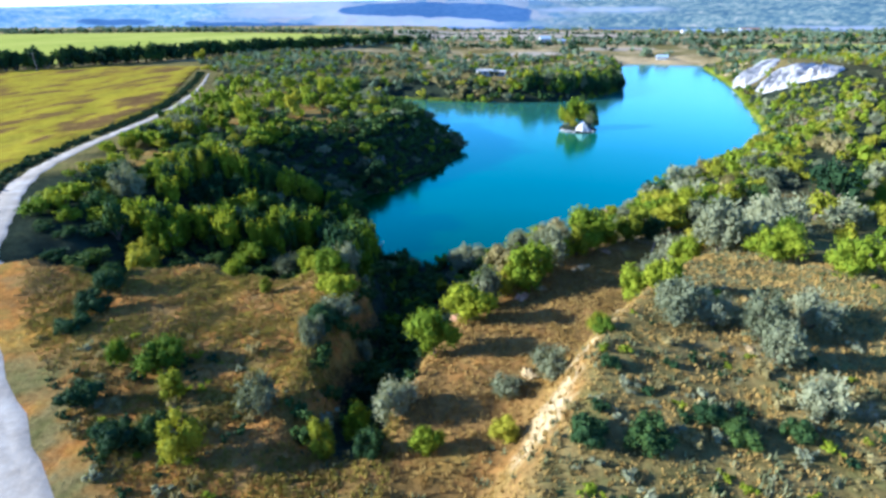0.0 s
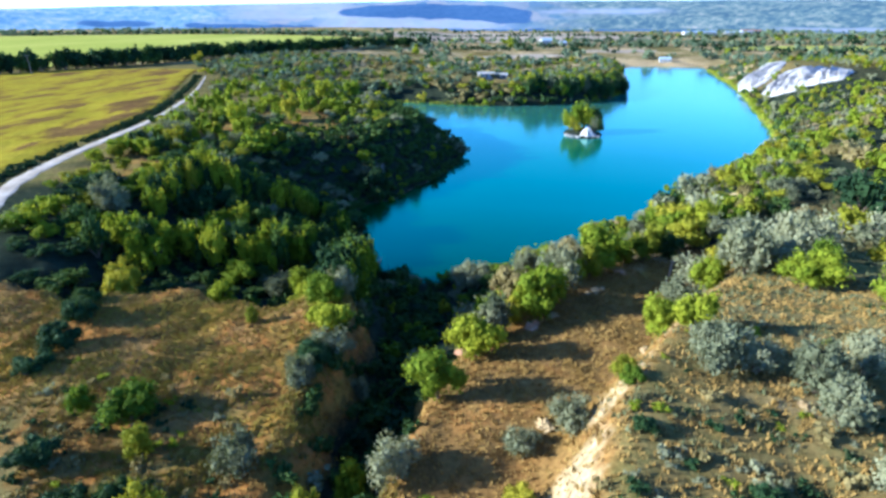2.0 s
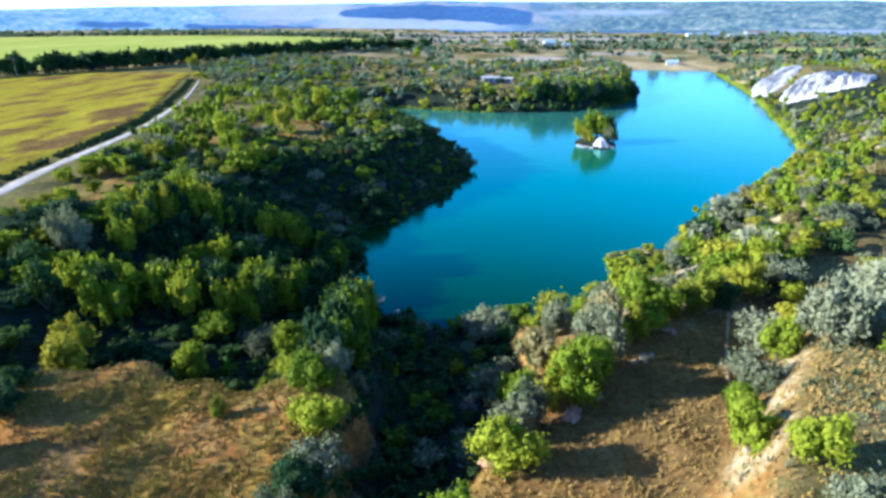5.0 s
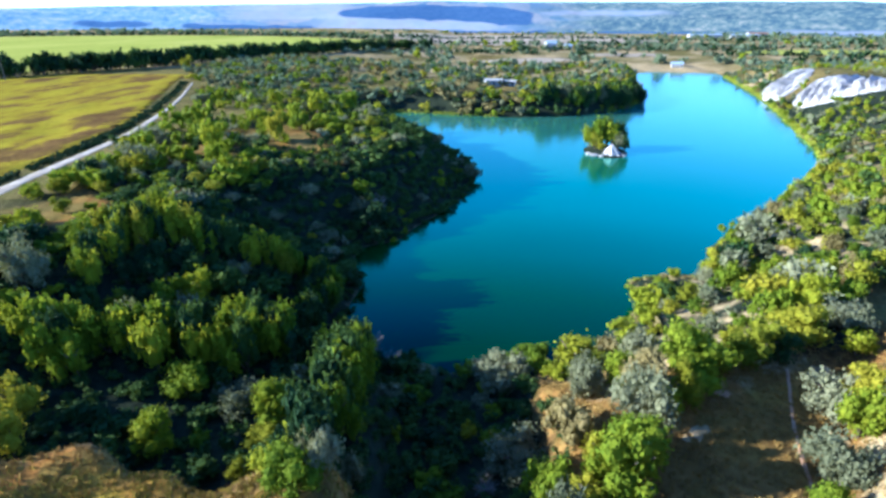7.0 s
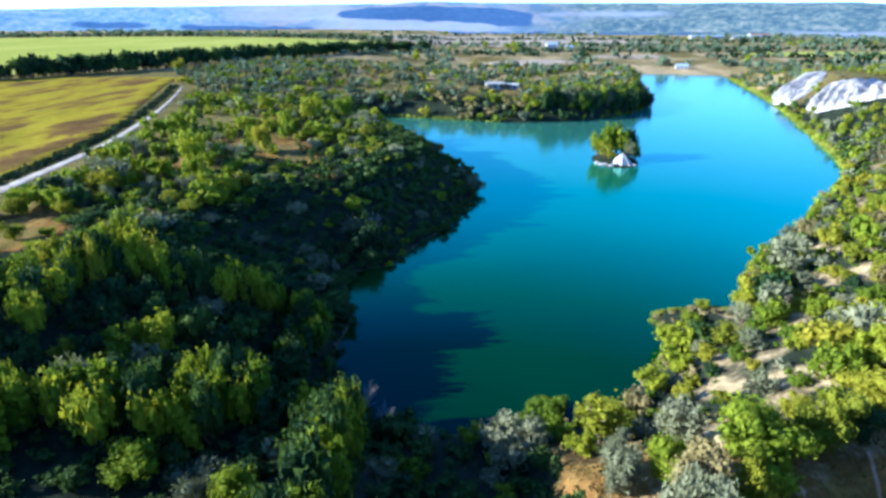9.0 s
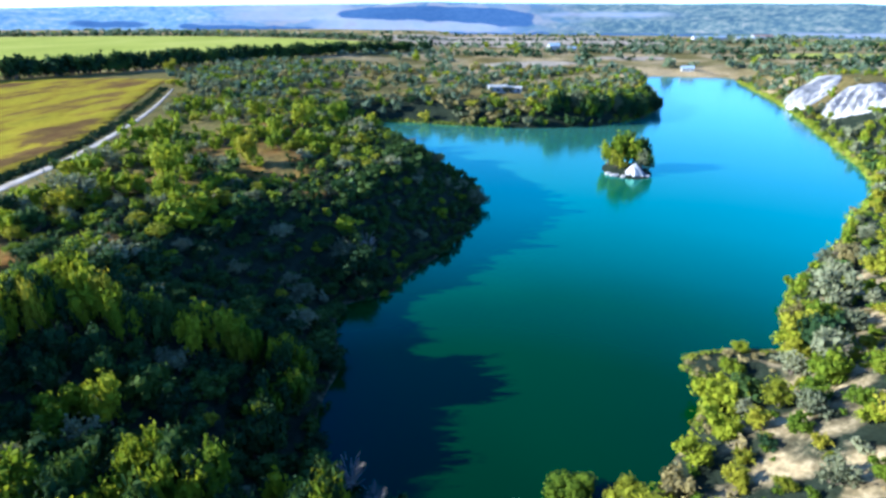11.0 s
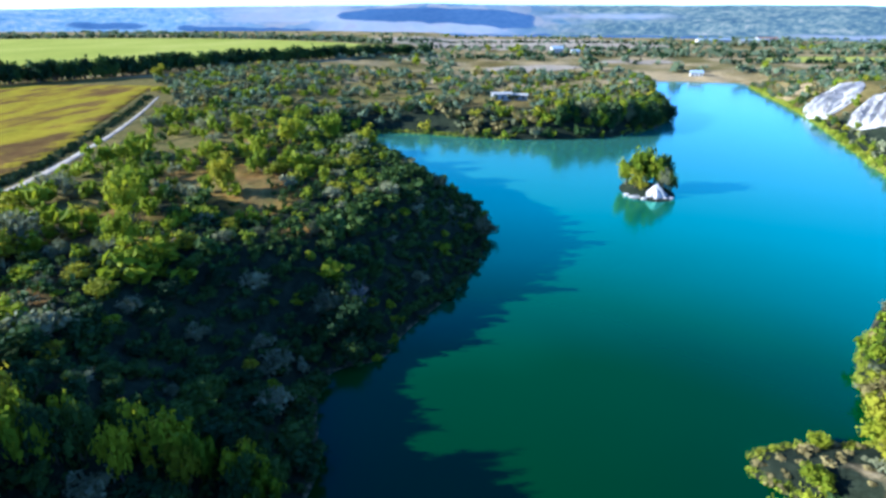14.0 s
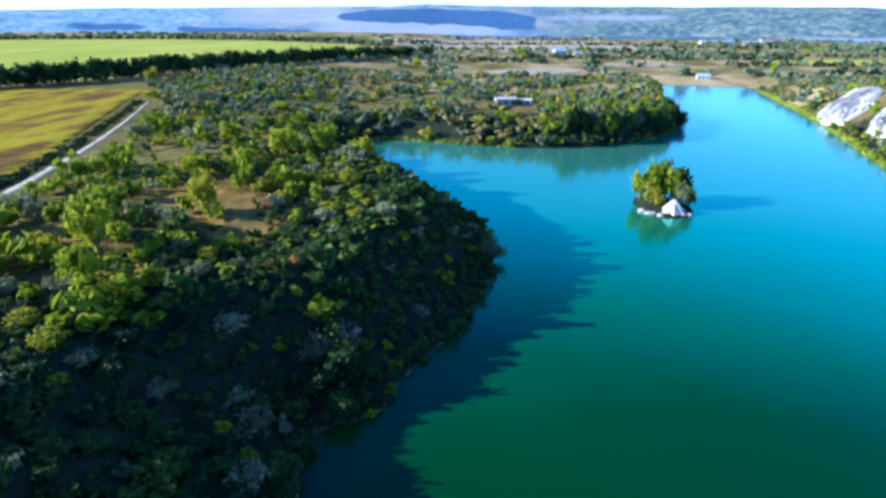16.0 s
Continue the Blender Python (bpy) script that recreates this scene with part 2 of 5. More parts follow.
GROUND = ground_material()
WATER = water_material()
CROP = field_material("ripe_crop", ((0.36, (0.105, 0.062, 0.026)), (0.45, (0.140, 0.090, 0.028)), (0.49, (0.215, 0.160, 0.018)), (0.55, (0.265, 0.225, 0.018)), (0.62, (0.200, 0.160, 0.022)), (0.72, (0.150, 0.120, 0.040))), 8, radians(96))
PASTURE = field_material("pale_green_crop", ((0.3, (0.24, 0.265, 0.045)), (0.55, (0.31, 0.325, 0.065)), (0.75, (0.38, 0.37, 0.10))), 60, radians(60))
FARM = field_material("olive_field", ((0.3, (0.05, 0.065, 0.02)), (0.55, (0.10, 0.115, 0.035)), (0.75, (0.17, 0.165, 0.06))), 14, radians(15))
STUBBLE = field_material("pinkish_stubble", ((0.3, (0.24, 0.20, 0.155)), (0.55, (0.32, 0.27, 0.21)), (0.75, (0.38, 0.33, 0.26))), 50, radians(75))
DUST = speckled("white_road_dust", ((0.3, (0.27, 0.23, 0.18)), (0.55, (0.38, 0.34, 0.285)), (0.75, (0.46, 0.43, 0.38))), 3.5, 0.95, 0.05)
def chalk_material():
    """Chalk with grey streaks down the slope that paint in the shade of gullies."""
    m, t, p = blank("chalk", 0.9)
    gully_shade = grain(t, 2.6, 5, 0.62, (0.28, 1.2, 0.5))
    # the darker grey stops are gully shade put into the chalk's colour
    c = ramp(t, gully_shade, ((0.30, (0.17, 0.165, 0.172)), (0.42, (0.29, 0.28, 0.28)), (0.52, (0.38, 0.365, 0.36)), (0.72, (0.44, 0.425, 0.415))))
    t.links.new(mixed(t, 0.3, c, ramp(t, grain(t, 0.5, 4, 0.7), ((0.3, (0.6, 0.6, 0.6)), (0.7, (1.1, 1.1, 1.1)))), "MULTIPLY"), p.inputs["Base Color"])
    relief(t, p, gully_shade, 0.6)
    return m


CHALK = chalk_material()
SAND = speckled("pale_beach_sand", ((0.3, (0.34, 0.26, 0.18)), (0.6, (0.48, 0.42, 0.35)), (0.8, (0.55, 0.5, 0.44))), 6, 0.95, 0.05)
EARTH = speckled("pink_loam", ((0.25, (0.28, 0.15, 0.085)), (0.55, (0.45, 0.28, 0.17)), (0.8, (0.62, 0.45, 0.32))), 1.6, 0.95, 0.12)
PALE = speckled("sandy_limestone", ((0.25, (0.24, 0.17, 0.08)), (0.55, (0.36, 0.27, 0.14)), (0.8, (0.46, 0.37, 0.23))), 1.6, 0.95, 0.12)
STRAW = speckled("dry_straw", ((0.3, (0.17, 0.115, 0.035)), (0.5, (0.27, 0.180, 0.052)), (0.75, (0.36, 0.260, 0.088))), 3, 1.0, 0.0)
REED = speckled("lime_reeds", ((0.3, (0.12, 0.16, 0.012)), (0.5, (0.21, 0.24, 0.02)), (0.75, (0.30, 0.30, 0.04))), 3, 1.0, 0.0)
OLIVE = speckled("olive_grass", ((0.3, (0.13, 0.122, 0.024)), (0.5, (0.25, 0.210, 0.036)), (0.75, (0.38, 0.30, 0.055))), 4, 1.0, 0.0)
DEAD = speckled("bleached_wood", ((0.3, (0.13, 0.12, 0.105)), (0.7, (0.25, 0.235, 0.21))), 0.4, 0.95, 0.01)
SAGE = speckled("grey_green_herbs", ((0.3, (0.05, 0.058, 0.028)), (0.5, (0.105, 0.115, 0.055)), (0.75, (0.19, 0.19, 0.105))), 2.5, 1.0, 0.0)
PLASTER = speckled("whitewash", ((0.3, (0.30, 0.30, 0.295)), (0.7, (0.42, 0.42, 0.415))), 2.0, 0.85, 0.01)
SHEET = speckled("pale_blue_sheet_roof", ((0.3, (0.22, 0.29, 0.37)), (0.7, (0.32, 0.40, 0.48))), 2.0, 0.5, 0.01)
TILE = speckled("brown_roof", ((0.3, (0.16, 0.10, 0.08)), (0.7, (0.30, 0.20, 0.15))), 2.0, 0.85, 0.02)
GLASS = speckled("dark_window_glass", ((0.3, (0.02, 0.025, 0.03)), (0.7, (0.04, 0.05, 0.06))), 1.0, 0.1, 0.0)
TIMBER = speckled("weathered_timber", ((0.3, (0.12, 0.10, 0.08)), (0.7, (0.26, 0.23, 0.20))), 0.5, 0.9, 0.01)
HILLS = distance_material()
# ---------------------------------------------------------------- the lie of the land
def sm(a, b, v):
    k = np.clip((np.asarray(v, float) - a) / (b - a), 0, 1)
    return k * k * (3 - 2 * k)


def waves(x, y, size, seed, octaves=4):
    """Soft random relief between about -1 and 1."""
    rng = np.random.RandomState(seed)
    total = np.zeros(np.broadcast(x, y).shape)
    for o in range(octaves):
        for _ in range(4):
            a, p, q = rng.uniform(0, 6.283, 3)
            k = 6.283 / size * 2**o * rng.uniform(0.7, 1.4)
            total += np.sin(k * (np.cos(a) * x + np.sin(a) * y) + p + 1.3 * np.sin(0.37 * k * (np.sin(a) * x - np.cos(a) * y) + q)) * 0.5 ** (o + 1) * 0.5
    return total


def rounded(points, rounds=2, closed=True):
    """Corner cutting."""
    p = np.array(points, float)
    for _ in range(rounds):
        q = np.roll(p, -1, 0) if closed else p[1:]
        a = p if closed else p[:-1]
        cut = np.stack([0.75 * a + 0.25 * q, 0.25 * a + 0.75 * q], 1).reshape(-1, 2)
        p = cut if closed else np.concatenate([p[:1], cut, p[-1:]])
    return p


SHORE_EAST = [(-4, 89), (4, 91), (13, 92), (19, 94.5), (23.6, 101.5), (27.5, 107), (32.0, 110.5), (28.3, 112.6), (28.0, 115.0), (30.5, 117.6), (36, 118.4), (43, 118.4), (45.8, 124), (48, 131),
              (58, 143), (69, 154), (78, 163), (86, 175), (100, 187), (113, 210), (121, 235), (139, 285), (159, 345), (174, 405), (188, 460), (197, 494)]
SHORE_NORTH = [(180, 490), (155, 499), (135, 497), (118, 440), (104, 385), (95, 341), (81, 309), (60, 285), (43, 277), (23, 273), (5, 276), (-16, 282), (-31, 285)]
SHORE_WEST = [(-46, 274), (-42, 256), (-28, 236), (-10, 216), (1, 198), (5, 183), (3, 165), (0, 155), (-3, 148), (-9, 137), (-10, 131),
              (-18, 128), (-16, 119), (-13.5, 112), (-15, 105), (-13, 97), (-9, 91)]
LAKE = rounded(SHORE_EAST + SHORE_NORTH + SHORE_WEST, 2)
ISLE = (46.0, 210.0)
ROAD = [(-2, 8), (-12.3, 22), (-21.6, 33), (-33.5, 43.5), (-41.5, 52), (-52, 66), (-60, 79), (-69.5, 94), (-75, 108), (-79.2, 127), (-81.8, 147), (-84.2, 165), (-87.6, 180), (-92, 195), (-96.3, 210), (-102.6, 230), (-113.5, 260), (-129.5, 300)]


def from_line(x, y, line, closed):
    best = np.full(x.shape, 1e9)
    a = line
    b = np.roll(line, -1, 0) if closed else line[1:]
    for p, q in zip(a, b):
        e = q - p
        k = np.clip(((x - p[0]) * e[0] + (y - p[1]) * e[1]) / (e @ e + 1e-9), 0, 1)
        best = np.minimum(best, (x - p[0] - k * e[0]) ** 2 + (y - p[1] - k * e[1]) ** 2)
    return np.sqrt(best)


def inside(x, y, line):
    odd = np.zeros(x.shape, bool)
    for (ax, ay), (bx, by) in zip(line, np.roll(line, -1, 0)):
        odd ^= ((ay > y) != (by > y)) & (x < (bx - ax) * (y - ay) / (by - ay + 1e-12) + ax)
    return odd


def shore(x, y):
    """Metres from the waterline, negative on the water."""
    d = from_line(x, y, LAKE, True)
    return np.where(inside(x, y, LAKE), -d, d)


ROAD_LINE = rounded(ROAD, 2, False)


def scarp(y):
    return np.interp(y, [15, 30, 36.7, 41, 47, 52, 58, 62, 66, 75, 85], [1, 7.5, 11.2, 13, 16.6, 20, 24.6, 27.3, 30.6, 36.5, 43])


def ravine(x, y):
    """1 on the floor of the ravine that runs down to the lake, 0 off it."""
    line = np.interp(y, [36, 50, 60, 70, 80, 92], [-2, -1, 0.7, 2.4, 2.2, 0.5])
    half = np.interp(y, [36, 50, 60, 70, 82, 92], [2.0, 3.0, 4.6, 7.2, 6.6, 3.5]) + 0.5 * np.sin(0.7 * y)
    return (1 - sm(half - 1.6, half + 2.0, np.abs(x - line))) * sm(33, 40, y) * (1 - sm(87, 91.5, y))


def land(x, y, d=None):
    """The height of the ground."""
    x, y = np.asarray(x, float), np.asarray(y, float)
    d = shore(x, y) if d is None else d
    west = 1 - sm(-6, 6, x)
    north = sm(245, 290, y) * sm(-120, -60, x) * (1 - sm(100, 140, x - 0.15 * (y - 300)))
    top_w = 11.9 - 1.2 * sm(60, 100, -x) - 1.6 * sm(112, 118, y) * (1 - sm(150, 168, y)) * (1 - sm(20, 45, -x)) - 1.9 * np.exp(-((y - 119) / 7) ** 2) * (1 - sm(28, 60, -x))
    top_e = 9 + 3 * (1 - sm(45, 70, y)) + 5.3 * sm(-1.5, 2.5, (x - scarp(y)) * 0.8) * (1 - sm(56, 98, y)) * (1 - 0.5 * sm(60, 110, x))
    top_e = top_e + 6.5 * sm(150, 178, x - 0.1 * (y - 300)) * sm(235, 275, y) * (1 - sm(345, 385, y))
    top = west * top_w + (1 - west) * top_e
    top = top * (1 - north) + north * (5.8 + 2 * sm(330, 430, y))
    wide = west * (27 - 7 * sm(128, 145, y)) + (1 - west) * (19 + 6 * sm(95, 130, y))
    wide = wide * (1 - north) + north * (15 - 7 * sm(15, 40, x))
    end = sm(430, 500, y)
    top, wide = top * (1 - end) + end * (5 + 5.5 * (1 - sm(-110, -20, x)) + 1.5 * sm(600, 900, y)), wide * (1 - end) + 45 * end
    far = 1 - sm(-140, -100, x)
    h = np.where(d > 0, np.maximum(top * sm(-0.12, 1, d / wide) - top * sm(-0.12, 1, 0 * d), 0) + 0.25 * sm(0, 1.2, d), -3.0 * sm(0, 9, -d) - 0.35 * sm(0, 1.5, -d))
    # the ravine that runs down to the lake, and the wooded hollow behind the meadow's rim
    floor = np.interp(y, [36, 46, 56, 70, 86, 92], [10, 6.6, 5.0, 3.2, 1.0, 0.3])
    cut = ravine(x, y)
    h = h * (1 - cut) + np.minimum(floor, h) * cut
    rim = y + 1.3 * np.sin(0.33 * x) + 0.6 * np.sin(0.9 * x + 1)
    dip = sm(62.5, 66.5, rim) * (1 - sm(88, 112, y)) * sm(-52, -36, x) * (1 - sm(-4, 1, x))
    h = h * (1 - dip) + np.minimum(np.interp(x, [-50, -40, -28, -18, -11], [9, 7.6, 6.0, 5.2, 5.8]) - 0.8 * sm(75, 95, y), h) * dip
    # roughness
    rough = sm(0, 6, d) * sm(3, 9, from_line(x, y, ROAD_LINE, False))
    h = h + rough * (0.55 * waves(x, y, 26, 3, 3) * (1 - 0.8 * far) + 0.22 * waves(x, y, 5.5, 4, 3) * (1 - far))
    # the white islet's foot
    r = np.hypot((x - ISLE[0]) / 7.2, (y - ISLE[1]) / 10.0)
    h = np.maximum(h, 1.7 * (1 - sm(0.35, 1.15, r)) - 0.35 + 0.0 * r - 4 * sm(1.1, 1.4, r))
    return h

# ---------------------------------------------------------------- mesh helpers
def mesh_of(name, verts, faces, material, smooth=False):
    me = bpy.data.meshes.new(name)
    verts = np.asarray(verts, np.float32)
    me.vertices.add(len(verts))
    me.vertices.foreach_set("co", verts.ravel())
    sizes = np.array([len(q) for q in faces], np.int32) if not isinstance(faces, np.ndarray) else np.full(len(faces), faces.shape[1], np.int32)
    flat = np.concatenate([np.asarray(q, np.int32) for q in faces]) if not isinstance(faces, np.ndarray) else faces.astype(np.int32).ravel()
    me.loops.add(len(flat))
    me.loops.foreach_set("vertex_index", flat)
    me.polygons.add(len(sizes))
    me.polygons.foreach_set("loop_start", np.concatenate([[0], np.cumsum(sizes)[:-1]]).astype(np.int32))
    me.polygons.foreach_set("loop_total", sizes)
    me.polygons.foreach_set("use_smooth", np.full(len(sizes), smooth))
    me.materials.append(material)
    me.update(calc_edges=True)
    me.validate()
    return me


def part(name, bm, material, parent, label=""):
    """Links a bmesh, or a mesh, as one object under a thing or a part."""
    if isinstance(bm, bmesh.types.BMesh):
        me = bpy.data.meshes.new(name)
        bm.to_mesh(me)
        bm.free()
        me.materials.append(material)
    else:
        me = bm
    ob = new(name, me)
    ob.parent = parent
    return tagged(ob, label)


def grid_faces(rows, cols):
    i = np.arange((rows - 1) * (cols - 1))
    a = i // (cols - 1) * cols + i % (cols - 1)
    return np.stack([a, a + 1, a + cols + 1, a + cols], 1)


def boxes(*parts_of):
    """Bevelled boxes, each (centre, size, turn in degrees), in one bmesh."""
    bm = bmesh.new()
    for centre, size, turn in parts_of:
        made = bmesh.ops.create_cube(bm, size=1.0)["verts"]
        bmesh.ops.scale(bm, vec=size, verts=made)
        bmesh.ops.rotate(bm, matrix=Matrix.Rotation(radians(turn), 3, "Z"), verts=made)
        bmesh.ops.translate(bm, vec=centre, verts=made)
    bmesh.ops.bevel(bm, geom=bm.edges[:], offset=0.04, segments=1, affect="EDGES")
    return bm


def cover(me, rgb):
    a = me.color_attributes.new("cover", "FLOAT_COLOR", "POINT")
    a.data.foreach_set("color", (rgb if rgb.shape[1] == 4 else np.concatenate([rgb, np.ones((len(rgb), 1))], 1)).astype(np.float32).ravel())


def ribbon(name, line, widths, lift, material, step=2.0, crown=0.06):
    """A strip of ground along a line, draped on the land."""
    line = rounded(line, 3, False)
    run = np.concatenate([[0], np.cumsum(np.hypot(*np.diff(line, axis=0).T))])
    s = np.arange(0, run[-1], step)
    c = np.stack([np.interp(s, run, line[:, 0]), np.interp(s, run, line[:, 1])], 1)
    way = np.gradient(c, axis=0)
    way /= np.linalg.norm(way, axis=1)[:, None]
    side = np.stack([way[:, 1], -way[:, 0]], 1)
    across = np.linspace(-1, 1, 9)
    wide = np.interp(s, np.linspace(0, run[-1], len(widths)), widths) / 2
    ragged = 1 + 0.16 * waves(s, 0 * s, 7, 21, 3)
    x = c[:, :1] + side[:, :1] * across * (wide * ragged)[:, None]
    y = c[:, 1:] + side[:, 1:] * across * (wide * ragged)[:, None]
    z = land(x, y) + lift - (lift + 0.12) * np.abs(across) ** 6 - crown * np.exp(-((np.abs(across) - 0.45) / 0.15) ** 2)
    return mesh_of(name, np.stack([x, y, z], -1).reshape(-1, 3), grid_faces(len(s), 9), material, True)


# ---------------------------------------------------------------- plants
def cube_ball(n):
    """A ball of six faces with n x n quads each."""
    verts, quads = [], []
    g = np.linspace(-1, 1, n + 1)
    for axis in range(3):
        for sign in (-1, 1):
            base = len(verts)
            for u in g:
                for v in g:
                    p = [0, 0, 0]
                    p[axis], p[(axis + 1) % 3], p[(axis + 2) % 3] = sign, u * sign, v
                    verts.append(np.array(p) / np.linalg.norm(p))
            for i in range(n):
                for j in range(n):
                    a = base + i * (n + 1) + j
                    quads.append((a, a + n + 1, a + n + 2, a + 1))
    return np.array(verts), np.array(quads)


def crown_arrays(rng, clumps, leaves, leaf, core=2, tall=1.0, spread=1.0, ragged=0.25, lean=(0, 0), spiky=0.0, fluff=0.42):
    """A crown of about unit radius whose foot is at z = 0: lumpy clumps, each a dark core beset with leaf sprays."""
    ball, quads = cube_ball(core)
    verts, faces, count = [], [], 0
    for c in range(clumps):
        if c == 0:
            at, r = np.array([0, 0, 0.55 * tall]), 0.5
        else:
            a = c * 2.4 + rng.uniform(-0.5, 0.5)
            lift = rng.uniform(0.18, 1.0)
            reach = spread * (0.70 - 0.50 * abs(lift - 0.42)) * rng.uniform(0.5, 1.4)
            at, r = np.array([math.cos(a) * reach, math.sin(a) * reach, (0.22 + 0.95 * lift) * tall * 0.95]), rng.uniform(0.17, 0.40)
        at = at + np.array([lean[0], lean[1], 0]) * at[2]
        squash = np.array([1, 1, 0.85 + 0.25 * (tall - 1)])
        k = 1 + ragged * 0.6 * rng.uniform(-1, 1, len(ball))
        verts.append(ball * (r * (0.80 - 0.16 * (spiky > 0)) * k)[:, None] * squash + at)
        faces.append(quads + count)
        count += len(ball)
        n = max(4, int(leaves * (r / 0.4) ** 2))
        way = rng.normal(size=(n, 3))
        way /= np.linalg.norm(way, axis=1)[:, None]
        p = at + way * squash * (r * (0.76 + (fluff + 0.25 * spiky) * rng.uniform(0, 1, n) ** 1.5))[:, None]
        u = np.cross(way + rng.normal(scale=0.55, size=(n, 3)), rng.normal(size=(n, 3)))
        u /= np.linalg.norm(u, axis=1)[:, None] + 1e-9
        u = u * (1 - spiky) + (way + np.array([0, 0, 0.35])) * spiky
        u /= np.linalg.norm(u, axis=1)[:, None] + 1e-9
        v = np.cross(way + rng.normal(scale=0.4, size=(n, 3)), u)
        v /= np.linalg.norm(v, axis=1)[:, None] + 1e-9
        s = (leaf * rng.uniform(0.6, 1.35, n))[:, None]
        q = np.stack([p - u * s, p - v * s * (0.55 - 0.22 * spiky) + way * s * 0.1, p + u * s, p + v * s * (0.55 - 0.22 * spiky) + way * s * 0.25], 1)
        verts.append(q.reshape(-1, 3))
        faces.append(np.arange(n * 4).reshape(-1, 4) + count)
        count += n * 4
    v = np.concatenate(verts)
    v[:, 2] = np.maximum(v[:, 2], 0.02)
    return v, np.concatenate(faces)


def trunk_mesh(rng, limbs=4, tall=1.0, stems=1):
    """A tapered stem that forks into limbs, of unit crown radius."""
    sides, levels = 6, 7
    bend = rng.uniform(-0.14, 0.14, 2)
    ring = np.arange(sides) * 2 * math.pi / sides
    verts, faces = [], {}
    for i in range(levels):
        k = i / (levels - 1)
        r = 0.085 * (1 - 0.78 * k) * (1 + 0.12 * rng.uniform(-1, 1, sides))
        verts += [np.array([bend[0] * k + c, bend[1] * k + s, -0.25 + 0.85 * k * tall]) for c, s in zip(r * np.cos(ring), r * np.sin(ring))]
    for i in range(levels - 1):
        for j in range(sides):
            faces[i, j] = (i * sides + j, i * sides + (j + 1) % sides, (i + 1) * sides + (j + 1) % sides, (i + 1) * sides + j)
    faces = list(faces.items())
    spots = [n for n, ((i, j), q) in enumerate(faces) if (1 if stems > 1 else 2) <= i]
    rng.shuffle(spots)
    out = [q for n, (key, q) in enumerate(faces) if n not in spots[:limbs * stems]]
    for n in spots[:limbs * stems]:
        # each limb grows out of one face of the stem
        q = faces[n][1]
        mid = np.mean([verts[v] for v in q], 0)
        a = ring[faces[n][0][1]] + math.pi / sides + rng.uniform(-0.4, 0.4)
        way = np.array([math.cos(a) * 0.45, math.sin(a) * 0.45, 0.33 * tall]) * rng.uniform(0.75, 1.2)
        for k, width in ((0.5, 0.6), (1.0, 0.16)):
            base = len(verts)
            verts += [mid + way * k + np.array([0, 0, 0.05 * (k < 1)]) + (verts[v] - mid) * width / (1 if k < 1 else 0.6) for v in q]
            out += [(q[m], q[(m + 1) % 4], base + (m + 1) % 4, base + m) for m in range(4)]
            q = (base, base + 1, base + 2, base + 3)
    return np.array(verts), np.array(out)


PLANTS = {}
PLANT_NAMES = {
    "dark": ("shrub", "dense dark green leafy shrub", "shrub"),
    "green": ("bush", "leafy bright green bush", "bush"),
    "yellow": ("young_tree", "young tree with sunlit yellow-green leaves", "tree"),
    "silver": ("oleaster", "silver-grey oleaster shrub with feathery twigs", "shrub"),
    "brown": ("dry_bush", "half-dry brownish twiggy bush", "bush"),
}
GROUPS = {"dark": "shrubs of the thicket", "green": "bushes round the lake", "yellow": "young trees round the lake", "silver": "oleasters round the lake", "brown": "dry bushes on the banks"}
DETAIL = {"near": (17, 190, 0.066, 2), "mid": (12, 54, 0.110, 1), "far": (7, 20, 0.19, 1)}
SHAPE = {"dark": (1.0, 1.05, 0.3), "green": (1.05, 1.0, 0.3), "yellow": (1.35, 0.85, 0.35), "silver": (1.0, 1.1, 0.4), "brown": (0.85, 1.15, 0.4), "far": (1.0, 1.1, 0.3)}


def plant_meshes(kind, detail, variant):
    key = (kind, detail, variant)
    if key not in PLANTS:
        rng = np.random.RandomState(100 + 17 * variant + 1000 * list(SHAPE).index(kind) + 7 * list(DETAIL).index(detail))
        clumps, leaves, leaf, core = DETAIL[detail]
        tall, spread, ragged = SHAPE[kind]
        if kind == "silver":
            leaf, clumps, leaves = leaf * 1.1, clumps + 1, leaves * 1.0
        v, q = crown_arrays(rng, clumps, leaves, leaf, core, tall, spread, ragged, rng.uniform(-0.12, 0.12, 2), 0.45 if kind == "silver" else 0.0, 0.42 if detail == "far" else 0.68)
        tv, tq = trunk_mesh(rng, 4 if detail != "far" else 2, tall, 1 if kind in ("yellow", "green") else 2)
        PLANTS[key] = mesh_of("crown", v, q, LEAF[kind]), mesh_of("trunk", tv, tq, BARK, True)
    return PLANTS[key]


def plant(kind, x, y, radius, height, detail="mid", variant=0, label="", turn=0.0, z=None):
    """A bush or tree: trunk with limbs, and a crown of leaf sprays."""
    name, text, category = PLANT_NAMES[kind]
    crown, trunk = plant_meshes(kind, detail, variant)
    base = new(name)
    z = float(land(np.array([x]), np.array([y]))[0]) - 0.1 if z is None else z
    base.matrix_basis = pose(x, y, z, 0, 0, turn)
    base.scale = (radius, radius, height / (1.28 * SHAPE[kind][0]))
    base.empty_display_size = 0.3
    part("trunk", trunk, BARK, base)
    part("crown", crown, LEAF[kind], base)
    return tagged(base, label or text, category, GROUPS[kind])

